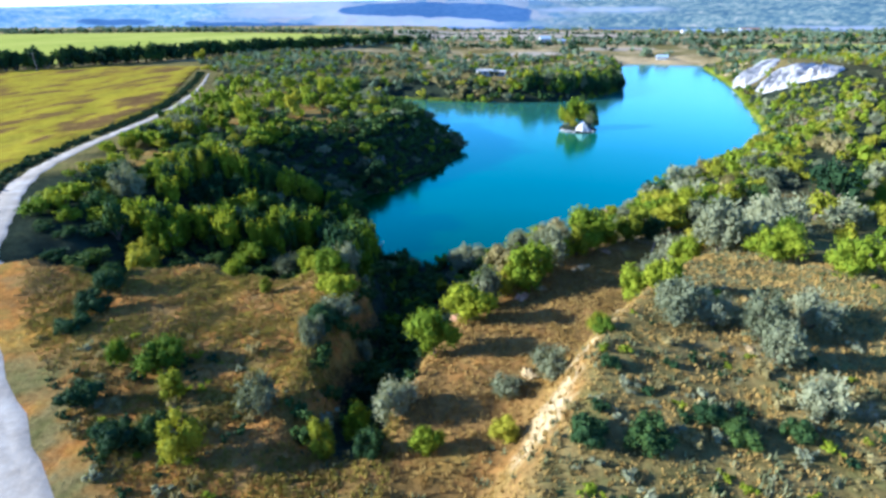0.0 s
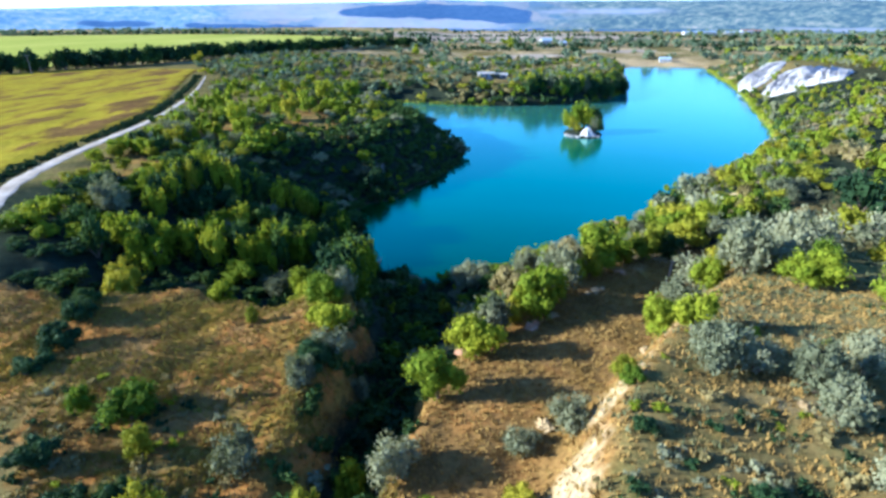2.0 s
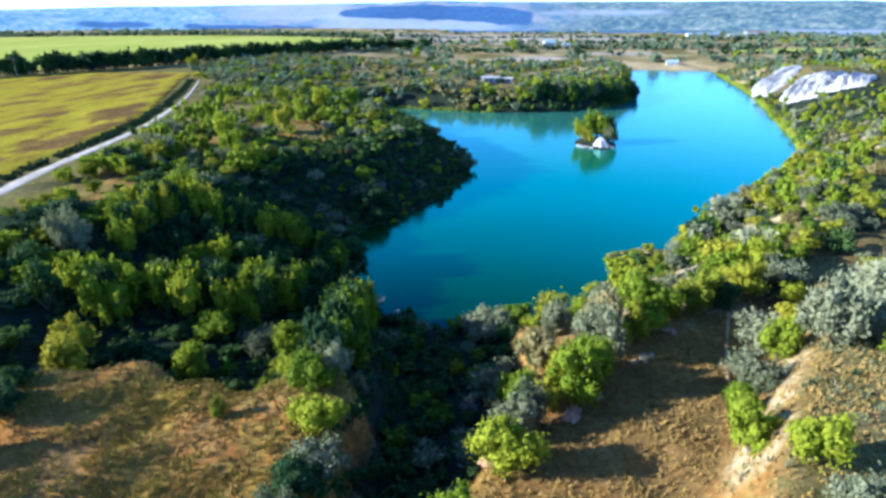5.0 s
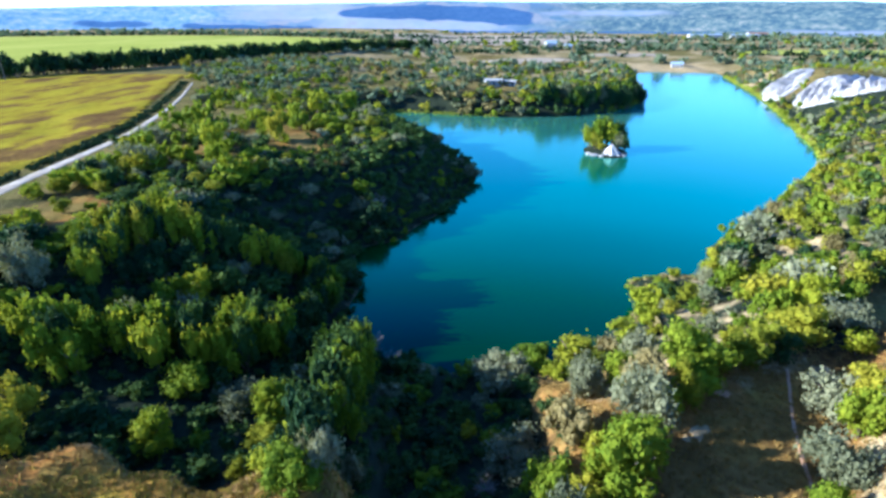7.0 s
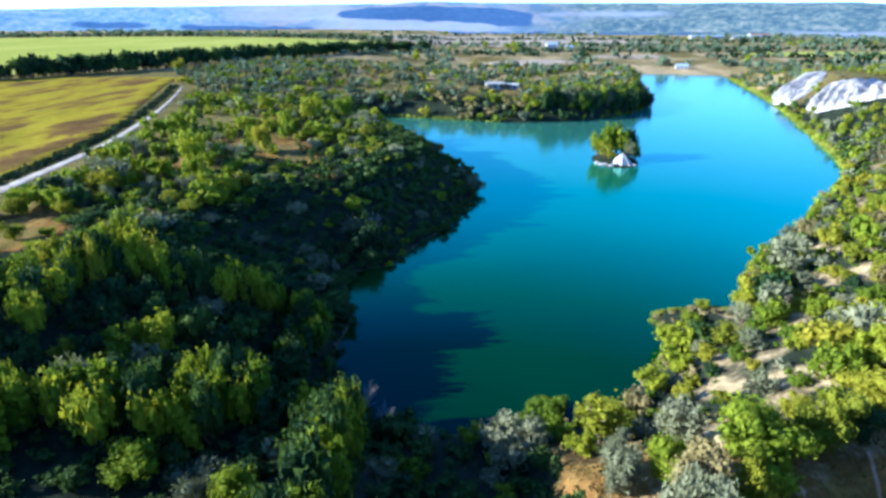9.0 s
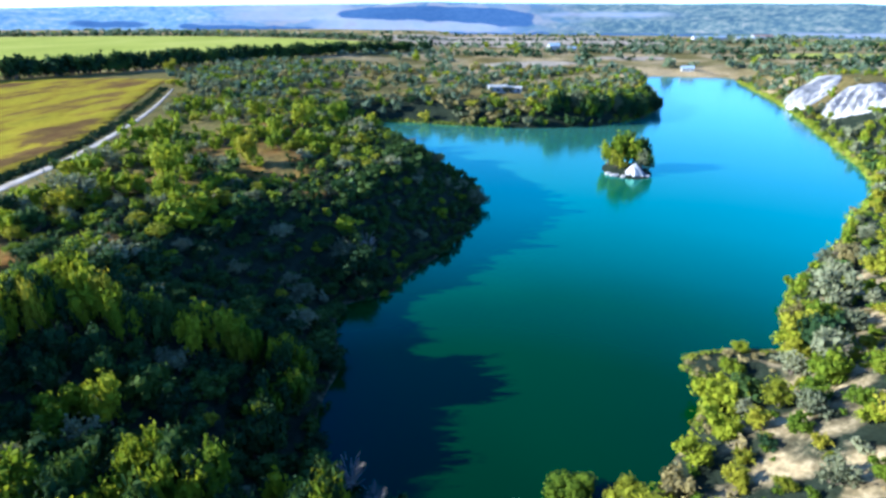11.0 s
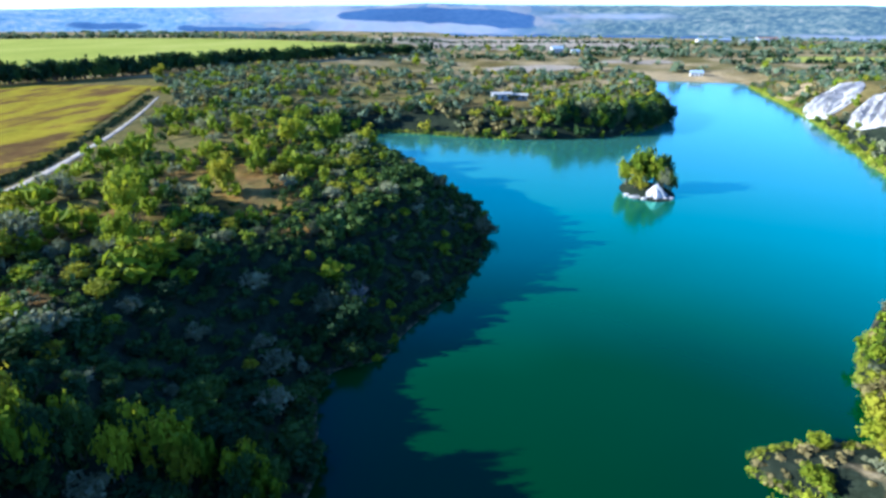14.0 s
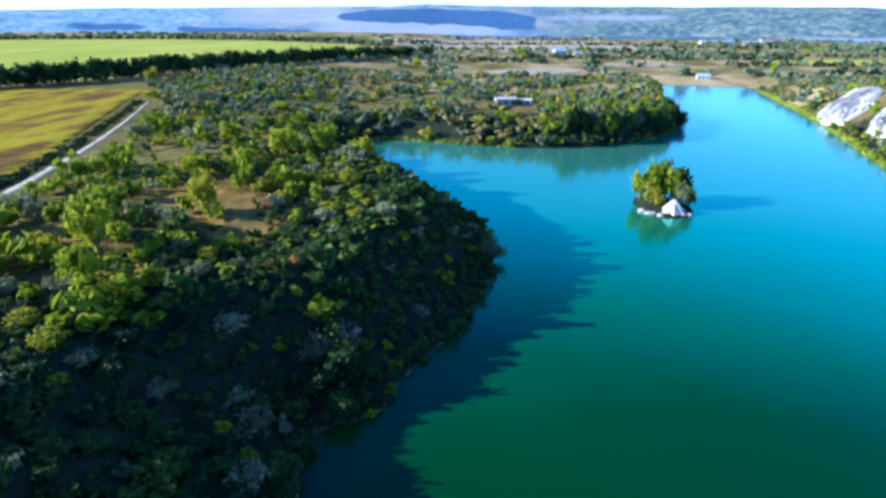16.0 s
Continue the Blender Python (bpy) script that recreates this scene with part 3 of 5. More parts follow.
# ---------------------------------------------------------------- ground
def graded(fine_from, fine_to, step, mid_from, mid_to, mid_step, low, high):
    a = np.arange(fine_from, fine_to, step)
    left, right = np.arange(fine_from, mid_from, -mid_step)[1:], np.arange(fine_to, mid_to, mid_step)
    out = []
    for start, stop in ((left[-1] if len(left) else fine_from, low), (right[-1], high)):
        k, p, gap = [], start, mid_step
        while abs(p - start) < abs(stop - start):
            gap *= 1.13
            p += math.copysign(gap, stop - start)
            k.append(p)
        out.append(k)
    return np.unique(np.round(np.concatenate([out[0], left, a, right, out[1]]), 3))


gx = graded(-62, 66, 0.9, -230, 240, 3.0, -3300, 3300)
gy = graded(18, 150, 0.9, 0, 560, 2.6, -400, 4300)
GX, GY = np.meshgrid(gx, gy)
GD = shore(GX, GY)
GZ = land(GX, GY, GD)


def clearings(x, y):
    """Where the thicket opens on to grass."""
    c = np.zeros(np.broadcast(x, y).shape)
    for cx, cy, rx, ry in ((-46, 171, 13, 11), (-36, 160, 6, 7), (-69, 204, 17, 15), (-63, 153, 9, 6), (-62, 112, 7, 9), (-57, 226, 10, 7), (-84, 352, 17, 10), (-54, 357, 15, 8), (-37, 330, 11, 8),
                           (10, 345, 26, 9), (10, 430, 30, 16), (-30, 400, 22, 12), (50, 400, 16, 10), (-27, 150, 4.5, 5)):
        c = np.maximum(c, np.exp(-(((x - cx) / rx) ** 2 + ((y - cy) / ry) ** 2) ** 2))
    return c


def sandy(x, y):
    """Bare sandy hollows between the bushes of the sunny bank."""
    c = np.zeros(np.broadcast(x, y).shape)
    for cx, cy, rx, ry in ((34, 97, 3.2, 1.7), (29, 93.5, 2.2, 1.5), (22.2, 85, 1.9, 2.2), (21, 77.2, 2.2, 1.5), (14.5, 76, 1.8, 1.4), (36.5, 101, 2.2, 1.4), (31, 88.5, 2.6, 1.4), (40, 104, 3, 1.6), (26.5, 98.5, 1.6, 1.4), (47, 112, 3, 2),
                           (52, 120, 3.4, 2), (62, 131, 4, 2.2), (75, 146, 4, 2.4), (44, 97, 3.4, 1.6), (57, 112, 3.6, 2), (39, 92, 2.4, 1.4)):
        c = np.maximum(c, np.exp(-(((x - cx - 0.5 * (y - cy)) / rx) ** 2 + ((y - cy) / ry) ** 2) ** 2))
    return c


def spit(x, y):
    """The low reedy spit on the eastern shore."""
    return np.exp(-(((x - 33) / 9) ** 4 + ((y - 115) / 5.2) ** 4))


def ground_cover(x, y, d):
    e = (x - scarp(y)) * 0.8
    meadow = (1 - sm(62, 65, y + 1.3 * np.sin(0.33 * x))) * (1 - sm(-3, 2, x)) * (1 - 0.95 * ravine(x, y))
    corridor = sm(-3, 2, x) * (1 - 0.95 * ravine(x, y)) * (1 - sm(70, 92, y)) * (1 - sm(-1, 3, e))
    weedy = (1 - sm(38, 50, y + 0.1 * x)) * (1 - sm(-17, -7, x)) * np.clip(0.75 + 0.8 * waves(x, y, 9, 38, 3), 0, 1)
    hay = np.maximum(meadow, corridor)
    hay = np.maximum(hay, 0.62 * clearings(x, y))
    ridge = sm(-1, 3, e) * (1 - sm(80, 130, y)) * sm(0, 4, x)
    turf = np.clip(0.62 * ridge + 0.45 * (1 - sm(-75, -55, x)) + 0.35 * sm(20, 40, d) * sm(20, 60, x) + 0.30 * clearings(x, y) + 0.55 * sm(290, 330, y), 0, 0.9)
    hay = np.clip(hay + 0.65 * ridge + 0.3 * sm(30, 60, d) * sm(20, 60, x) + 0.45 * sm(290, 330, y), 0, 1)
    plateau = sm(22, 32, d) * (1 - sm(-8, 4, x)) * sm(98, 110, y) * (0.42 + 0.6 * waves(x, y, 21, 36, 3))
    hay, turf = np.clip(hay + 0.8 * plateau, 0, 1), np.clip(turf + 0.45 * plateau, 0, 0.9)
    edge = np.exp(-((e - 0.6) / 1.35) ** 2) * sm(30, 36, y) * (1 - sm(68, 76, y))
    edge = edge * (0.72 + 0.45 * waves(x, y, 9, 31, 3))
    bank = sm(2, 6, d) * (1 - sm(16, 26, d)) * sm(6, 18, x) * (1 - sm(200, 240, y))
    bank = np.maximum(bank * (0.33 + 0.6 * waves(x, y, 11, 32, 4)), 0.55 * sandy(x, y))
    beach = (0.8 + 0.4 * waves(x, y, 40, 35, 3)) * np.exp(-(d / 42.0) ** 4) * sm(478, 492, y) * sm(120, 132, x) * (1 - sm(196, 215, x))
    rim = np.exp(-((y + 1.3 * np.sin(0.33 * x) + 0.6 * np.sin(0.9 * x + 1) - 63) / 0.9) ** 2) * (1 - sm(-10, -4, x)) * sm(-48, -40, x)
    pit = 0.55 * np.exp(-(((x - 27) / 4) ** 2 + ((y - 41.5) / 1.6) ** 2)) + 0.6 * np.exp(-(((x - 30) / 2) ** 2 + ((y - 35.5) / 2) ** 2))
    bare = np.clip(np.maximum.reduce([edge * 1.0, bank, beach, 0.42 * rim, pit, (0.42 + 0.4 * waves(x, y, 90, 34, 4)) * sm(300, 400, y), 0.5 * clearings(x, y) * sm(300, 330, y) * (0.5 + waves(x, y, 20, 37, 3)), 0.38 * np.exp(-(d / 0.8) ** 2)]), 0, 1)
    soil = np.clip(corridor * (0.75 + 0.5 * waves(x, y, 9, 33, 3)) + 0.25 * clearings(x, y) + 0.5 * rim + 0.3 * ridge, 0, 1)
    return np.stack([hay, np.maximum(turf * (1 - 0.9 * meadow) * (1 - 0.85 * corridor), 0.75 * weedy), bare, soil], -1)


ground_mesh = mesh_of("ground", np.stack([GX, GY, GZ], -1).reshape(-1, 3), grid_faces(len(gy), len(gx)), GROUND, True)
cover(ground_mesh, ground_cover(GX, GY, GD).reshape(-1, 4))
tagged(new("ground", ground_mesh), "rolling steppe with dry orange-brown grass and chalky bare banks", "ground", "", "structure")

# ---------------------------------------------------------------- water
lake_rim = LAKE.copy()
lake_way = np.roll(lake_rim, -1, 0) - np.roll(lake_rim, 1, 0)
lake_way /= np.linalg.norm(lake_way, axis=1)[:, None]
lake_rim = lake_rim + np.stack([lake_way[:, 1], -lake_way[:, 0]], 1) * 0.9
lake_bm = bmesh.new()
lake_face = lake_bm.faces.new([lake_bm.verts.new((px, py, 0.0)) for px, py in lake_rim])
bmesh.ops.triangulate(lake_bm, faces=[lake_face])
lake_mesh = bpy.data.meshes.new("water")
lake_bm.to_mesh(lake_mesh)
lake_bm.free()
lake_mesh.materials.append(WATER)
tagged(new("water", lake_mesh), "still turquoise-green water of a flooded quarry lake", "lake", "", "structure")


# ---------------------------------------------------------------- fields, road
def field(name, outline, lift, material, label, step):
    line = rounded(outline, 2)
    lo, hi = line.min(0), line.max(0)
    xs, ys = np.arange(lo[0], hi[0] + step, step), np.arange(lo[1], hi[1] + step, step)
    x, y = np.meshgrid(xs, ys)
    keep = inside(x, y, line)
    edge = from_line(x, y, line, True)
    z = land(x, y) + lift * sm(0, step * 1.6, edge) - 0.1 * (1 - sm(0, step, edge)) + 0.06 * waves(x, y, 9, 55, 3)
    q = grid_faces(len(ys), len(xs))
    q = q[keep.ravel()[q].all(1)]
    used, back = np.unique(q, return_inverse=True)
    v = np.stack([x, y, z], -1).reshape(-1, 3)[used]
    return tagged(new(name, mesh_of(name, v, back.reshape(-1, 4), material, True)), label, "field", "", "structure")


field("field", [(-79, 98), (-84.5, 130), (-89.5, 168), (-97, 196), (-111.5, 236), (-143, 316), (-145, 331), (-147, 336), (-152, 339), (-205, 340), (-238, 305), (-330, 150), (-250, 30), (-120, 20), (-85, 62)], 0.5, CROP,
      "ripening yellow and brown crop field in long bands", 2.5)
field("field", [(-272, 290), (-238, 338), (-209, 384), (-180, 454), (-147, 522), (-121, 562), (-88, 652), (-70, 700), (-100, 800), (-290, 965), (-490, 1010), (-700, 905), (-1000, 700), (-700, 300), (-360, 200)], 0.8, PASTURE,
      "broad pale green field behind the tree belt", 10)
field("field", [(212, 300), (205, 345), (235, 420), (330, 470), (520, 460), (600, 380), (420, 300)], 0.7, FARM, "dark olive field above the chalk bank", 5)
OPEN_FIELDS = (
    ([(270, 650), (330, 735), (560, 720), (800, 650), (600, 610), (400, 640)], PASTURE, "narrow pale green strip behind the trees"),
    ([(-70, 830), (40, 800), (200, 830), (330, 960), (300, 1260), (-120, 1260), (-190, 980)], STUBBLE, "wide pinkish stubble field below the wooded hill"),
    ([(-5, 500), (30, 570), (90, 585), (105, 545), (60, 505)], STUBBLE, "dry open grassland between the woods"),
    ([(225, 450), (240, 545), (330, 560), (360, 500), (290, 455)], STUBBLE, "pale dry field above the shore"),
    ([(110, 600), (130, 660), (210, 650), (200, 600)], STUBBLE, "pale dry field among the trees"),
)
for outline, stuff_of, text in OPEN_FIELDS:
    field("field", outline, 0.6, stuff_of, text, 6)

road_mesh = ribbon("road", ROAD, (5.2, 5.4, 5.2, 4.4, 3.7, 3.1, 2.6, 2.1, 1.6, 1.2, 0.9), 0.14, DUST)
tagged(new("road", road_mesh), "pale dusty gravel road with worn wheel ruts", "road", "", "structure")
path_mesh = ribbon("path", [(32.5, 80), (31, 76.5), (28.5, 71), (26.3, 65), (24.3, 59), (21.5, 53.5)], (0.3, 0.45, 0.3), 0.05, EARTH, 0.5, 0.0)
tagged(new("path", path_mesh), "narrow trodden footpath of pale sand", "path", "", "structure")


# ---------------------------------------------------------------- distance
def hills():
    """Hills that close the view, kilometres off."""
    a = np.radians(np.linspace(-62, 62, 420))
    r = np.concatenate([np.linspace(1250, 2000, 30), np.linspace(2030, 4050, 70), [4200, 4400]])
    A, R = np.meshgrid(a, r)
    x, y = R * np.sin(A), 60 + R * np.cos(A)
    crest = np.interp(np.degrees(A), [-62, -39, -26, -12, 0, 10, 25, 32, 39, 62], [60, 82, 108, 126, 132, 134, 130, 124, 92, 80])
    k = sm(1500, 4000, R) * 0.55 + 0.45 * np.clip((R - 1400) / 2600, 0, 1)
    z = 6 + crest * k + 13 * waves(x, y, 900, 71, 4) * sm(1400, 2200, R) * (1 - 0.75 * sm(3000, 3900, R))
    knoll = np.exp(-((np.degrees(A) + 1) / 9) ** 4) * np.exp(-((R - 2900) / 500) ** 2)
    z = z + 24 * knoll - 60 * sm(4050, 4400, R)
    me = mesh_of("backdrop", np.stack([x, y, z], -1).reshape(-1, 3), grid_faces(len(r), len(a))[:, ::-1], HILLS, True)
    deg = np.degrees(A)
    rise = np.degrees(np.arctan2(z - 39, R)) + 0.10 * waves(A * 4000, R * 0.3, 260, 78, 4)
    lower = np.interp(deg, [-13, -8, -2, 1, 3, 7], [0.20, -0.05, -0.15, -0.30, -0.62, -0.50])
    upper = np.interp(deg, [-13, -10, -4, 2, 7], [0.55, 1.05, 1.22, 1.05, 0.45])
    wood = sm(-14, -11.5, deg) * (1 - sm(4.5, 7.5, deg)) * sm(-0.08, 0.08, rise - lower) * sm(-0.08, 0.08, upper - rise)
    belt = sm(-28, -26, deg) * (1 - sm(-16, -14, deg)) * np.exp(-((rise + 0.82 + 0.02 * (deg + 20)) / 0.28) ** 2) * 0.85
    belt = np.maximum(belt, sm(-38, -33, deg) * (1 - sm(-31, -27, deg)) * np.exp(-((rise + 0.5) / 0.4) ** 2) * 0.78)
    belt = np.maximum(belt, 0.75 * sm(-14, -10, deg) * np.exp(-((rise + 1.22) / 0.10) ** 2) * (1 - sm(20, 30, deg)))
    belt = np.maximum(belt, 0.36 * sm(12, 18, deg) * np.exp(-((rise - 0.75 - 0.1 * np.sin(deg)) / 0.16) ** 4))
    village = sm(5, 12, deg + 3 * waves(x, y, 500, 77, 3)) * (1 - 0.6 * np.exp(-((deg - 14) / 4) ** 2 - ((rise - 0.45) / 0.35) ** 2))
    left = 1 - sm(-26, -15, deg + 4 * waves(x, y, 700, 79, 3))
    pale = np.maximum(sm(-17, -13, deg) * (1 - sm(1, 6, deg)) * sm(-0.05, 0.05, lower - rise) * sm(-1.2, -0.95, rise), sm(-25, -20, deg) * (1 - sm(-13, -11, deg)) * sm(-0.25, 0.0, rise))
    pale = np.maximum(pale, 0.8 * sm(6, 8, deg) * (1 - sm(16, 20, deg)) * np.exp(-((rise - 0.5) / 0.22) ** 4))
    pale = np.maximum(pale, 0.85 * sm(26, 30, deg) * np.exp(-((rise + 1.0) / 0.13) ** 4))
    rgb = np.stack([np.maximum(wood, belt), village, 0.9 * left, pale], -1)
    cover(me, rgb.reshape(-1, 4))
    spot = me.attributes.new("spread", "FLOAT_VECTOR", "POINT")
    spot.data.foreach_set("vector", np.stack([A * 1200, R * 0.06 + z * 0.5, 0 * R], -1).astype(np.float32).ravel())
    return me


tagged(new("backdrop", hills()), "distant hills with fields, woods and a village, blue haze in their colour", "hills", "", "structure")

# ---------------------------------------------------------------- single plants near the path: x, y, radius, height
YELLOW_A = [(-11.1, 35.0, 1.5, 4.2), (-2.7, 36.9, 1.1, 2.9), (9.3, 38.0, 1.2, 1.7), (-14.7, 40.8, 1.0, 2.5), (16.8, 46.4, 0.8, 1.8), (-14.0, 58.0, 0.7, 1.7), (-14.6, 67.3, 0.9, 2.7), (-33.0, 68.0, 2.0, 5.0), (-35.1, 71.6, 2.1, 5.0), (-14.6, 72.2, 1.9, 1.8), (-11.3, 72.5, 1.2, 2.3), (35.9, 74.8, 2.1, 3.7), (3.1, 77.1, 0.9, 1.8), (28.9, 80.5, 2.4, 3.8), (35.8, 84.5, 3.4, 4.1), (15.4, 92.0, 2.0, 2.8), (2.4, 98.9, 2.0, 2.7)]
GREEN_A = [(4.2, 36.9, 1.1, 2.0), (-1.4, 40.9, 0.8, 2.9), (16.4, 43.4, 0.8, 1.3), (-21.1, 44.5, 0.9, 2.3), (-17.6, 44.6, 2.1, 2.5), (4.0, 48.1, 2.0, 3.1), (22.8, 50.4, 1.7, 2.5), (41.2, 54.8, 2.2, 3.8), (7.0, 55.1, 2.4, 2.8), (22.5, 55.1, 1.8, 2.7), (-6.1, 57.1, 2.1, 2.8), (-7.9, 61.1, 1.8, 3.1), (25.7, 62.0, 1.5, 2.1), (38.1, 62.3, 2.5, 3.8), (-9.4, 62.7, 1.5, 2.0), (13.5, 64.5, 2.6, 4.1), (40.8, 64.8, 1.8, 4.3), (8.5, 64.8, 1.5, 3.5), (15.0, 68.0, 1.7, 3.4), (-23.0, 70.5, 1.8, 3.8), (32.9, 70.7, 1.9, 4.2), (-14.3, 74.9, 2.2, 3.3)]
GREEN_B = [(16.4, 76.1, 2.0, 2.5), (22.7, 76.9, 3.3, 3.5), (-24.1, 77.8, 2.3, 3.2), (24.2, 80.3, 1.7, 3.1), (8.7, 89.8, 1.7, 2.3), (39.2, 90.0, 2.3, 4.3), (11.0, 94.6, 2.5, 2.9)]
DARK_A = [(16.2, 31.7, 1.2, 1.7), (13.0, 31.9, 1.2, 1.7), (20.9, 32.4, 1.1, 1.4), (24.2, 32.8, 0.7, 1.2), (19.9, 33.6, 0.9, 1.4), (-16.3, 36.0, 1.6, 2.2), (0.5, 36.7, 1.0, 2.2), (-13.8, 36.8, 1.1, 2.2), (15.7, 38.5, 0.7, 0.9), (-21.0, 39.7, 1.5, 2.0), (-28.2, 48.7, 1.6, 1.5), (-6.4, 51.2, 1.7, 2.0), (-28.5, 52.7, 1.7, 2.2), (-30.0, 57.2, 1.6, 2.3), (-31.2, 59.2, 1.1, 1.8), (-31.9, 61.0, 1.1, 1.7), (66.9, 98.0, 3.7, 7.3)]
SILVER_A = [(26.8, 35.2, 1.4, 3.1), (27.1, 39.8, 1.6, 3.5), (-8.5, 40.3, 1.3, 2.9), (1.8, 40.3, 1.5, 2.8), (9.8, 42.6, 1.2, 1.7), (27.5, 43.0, 1.9, 4.0), (13.1, 44.1, 1.3, 2.5), (31.7, 44.9, 1.9, 3.1), (24.7, 45.0, 1.6, 3.3), (22.1, 45.4, 2.2, 4.0), (-6.7, 48.6, 0.9, 2.9), (-5.3, 53.0, 1.6, 2.4), (-3.3, 53.3, 0.9, 2.6), (8.9, 60.4, 1.6, 3.2), (-6.5, 62.9, 0.8, 3.5), (28.4, 66.0, 2.1, 2.7), (-6.0, 67.1, 1.0, 3.1), (35.7, 68.6, 2.7, 6.0), (39.4, 70.5, 2.9, 3.6), (16.4, 71.1, 2.0, 4.1), (7.3, 72.9, 3.2, 2.8)]
SILVER_B = [(32.8, 74.6, 2.4, 3.7), (13.0, 75.8, 1.5, 2.6), (45.8, 77.2, 3.4, 5.4), (-18.5, 77.3, 2.3, 2.4), (13.5, 78.4, 1.5, 2.6), (20.3, 83.6, 2.0, 3.0), (6.3, 86.8, 2.8, 3.9), (41.2, 87.5, 2.7, 3.1), (-47.2, 89.0, 1.4, 6.3), (41.5, 109.7, 2.2, 4.5), (53.4, 128.5, 3.2, 5.6)]
BROWN_A = [(10.8, 70.1, 1.8, 2.5), (17.6, 73.8, 2.1, 3.3)]
YELLOW_B = [(-43.2, 164.5, 2.2, 7.2), (-29.5, 180, 2.6, 3.4), (-23.6, 182.5, 2.6, 3.2), (-33, 172, 2.0, 2.6), (-163, 363, 4.0, 8.0), (-38, 176, 2.4, 3.2)]
GREEN_C = [(-50.3, 147, 3.0, 7.6), (-46, 138, 2.3, 5.6), (-41.5, 178, 2.6, 4.6), (-58, 164, 2.2, 3.2), (-60, 171, 2.4, 3.4), (-55, 186, 2.8, 4.6), (-62, 218, 3.4, 5.6), (-44, 205, 3.6, 6.5), (-36, 212, 3.4, 6.2), (-30, 226, 3.6, 7.0), (-40, 232, 3.8, 7.0), (-35, 243, 3.6, 6.6), (-47, 247, 3.8, 6.4)]
SINGLE = (("yellow", YELLOW_B), ("green", GREEN_C), ("yellow", YELLOW_A), ("green", GREEN_A), ("green", GREEN_B), ("dark", DARK_A), ("silver", SILVER_A), ("silver", SILVER_B), ("brown", BROWN_A))

# ---------------------------------------------------------------- planting
def scatter(seed, low, high, tries, density, gap, taken):
    """Places at random, thinned by density(x, y) and kept gap metres from one another."""
    rng = np.random.RandomState(seed)
    x, y = rng.uniform(low[0], high[0], tries), rng.uniform(low[1], high[1], tries)
    d = shore(x, y)
    keep = rng.uniform(size=tries) < density(x, y, d)
    cell, made = 4.0, []
    for px, py, pd in zip(x[keep], y[keep], d[keep]):
        g = gap(px, py)
        ci, cj = int(px // cell), int(py // cell)
        if any((px - qx) ** 2 + (py - qy) ** 2 < (0.5 * (g + qg)) ** 2 for i in (-1, 0, 1) for j in (-1, 0, 1) for qx, qy, qg in taken.get((ci + i, cj + j), ())):
            continue
        taken.setdefault((ci, cj), []).append((px, py, g))
        made.append((px, py, pd))
    return made


TAKEN, planted = {}, {k: 0 for k in SHAPE}
dice = random.Random(5)
for kind, rows in SINGLE:
    for n, (px, py, radius, height) in enumerate(rows):
        if kind == "silver" and px > 18 and py < 50:
            radius, height = 0.85 * radius, 0.85 * height
        if 2 < px < 32 and 46 < py < 86:
            height *= 1.35
        plant(kind, px, py, max(radius, 0.6, height / 2.7), max(height, 0.8), "near" if py < 95 else "mid", n % 4, "", dice.uniform(0, 360))
        planted[kind] += 1
        TAKEN.setdefault((int(px // 4), int(py // 4)), []).append((px, py, 1.7 * radius))


# the row of bushes along the sunken track, which throws its shade across it
for n in range(34):
    k = n / 33
    px = np.interp(k, [0, 0.25, 0.5, 0.75, 1], [5.6, 10.5, 16.5, 23, 31]) + dice.uniform(-1.8, 0.6)
    py = np.interp(k, [0, 0.25, 0.5, 0.75, 1], [54.5, 61, 68.5, 75.5, 83]) + dice.uniform(-0.6, 2.2)
    r = dice.uniform(1.2, 2.0)
    if any((px - qx) ** 2 + (py - qy) ** 2 < (0.45 * r + 0.35 * qg) ** 2 for i in (-1, 0, 1) for j in (-1, 0, 1) for qx, qy, qg in TAKEN.get((int(px // 4) + i, int(py // 4) + j), ())):
        continue
    kind = ("green", "yellow", "green", "silver", "green", "yellow", "brown")[n % 7]
    plant(kind, px, py, r, r * dice.uniform(1.9, 2.5), "near", n % 4, "", dice.uniform(0, 360))
    planted[kind] += 1
    TAKEN.setdefault((int(px // 4), int(py // 4)), []).append((px, py, 1.5 * r))

def tree_row(line, count, stray, radius, height, kinds, label):
    """Taller trees in a loose row, whose tops stay in the sun."""
    for n in range(count):
        k = (n + dice.uniform(0, 1)) / count
        px = float(np.interp(k, np.linspace(0, 1, len(line)), [p[0] for p in line])) + dice.uniform(-stray, stray)
        py = float(np.interp(k, np.linspace(0, 1, len(line)), [p[1] for p in line])) + dice.uniform(-stray, stray)
        r, kind = dice.uniform(*radius), kinds[n % len(kinds)]
        plant(kind, px, py, r, dice.uniform(*height), "mid", n % 5, label, dice.uniform(0, 360))
        planted[kind] += 1
        TAKEN.setdefault((int(px // 4), int(py // 4)), []).append((px, py, 1.3 * r))


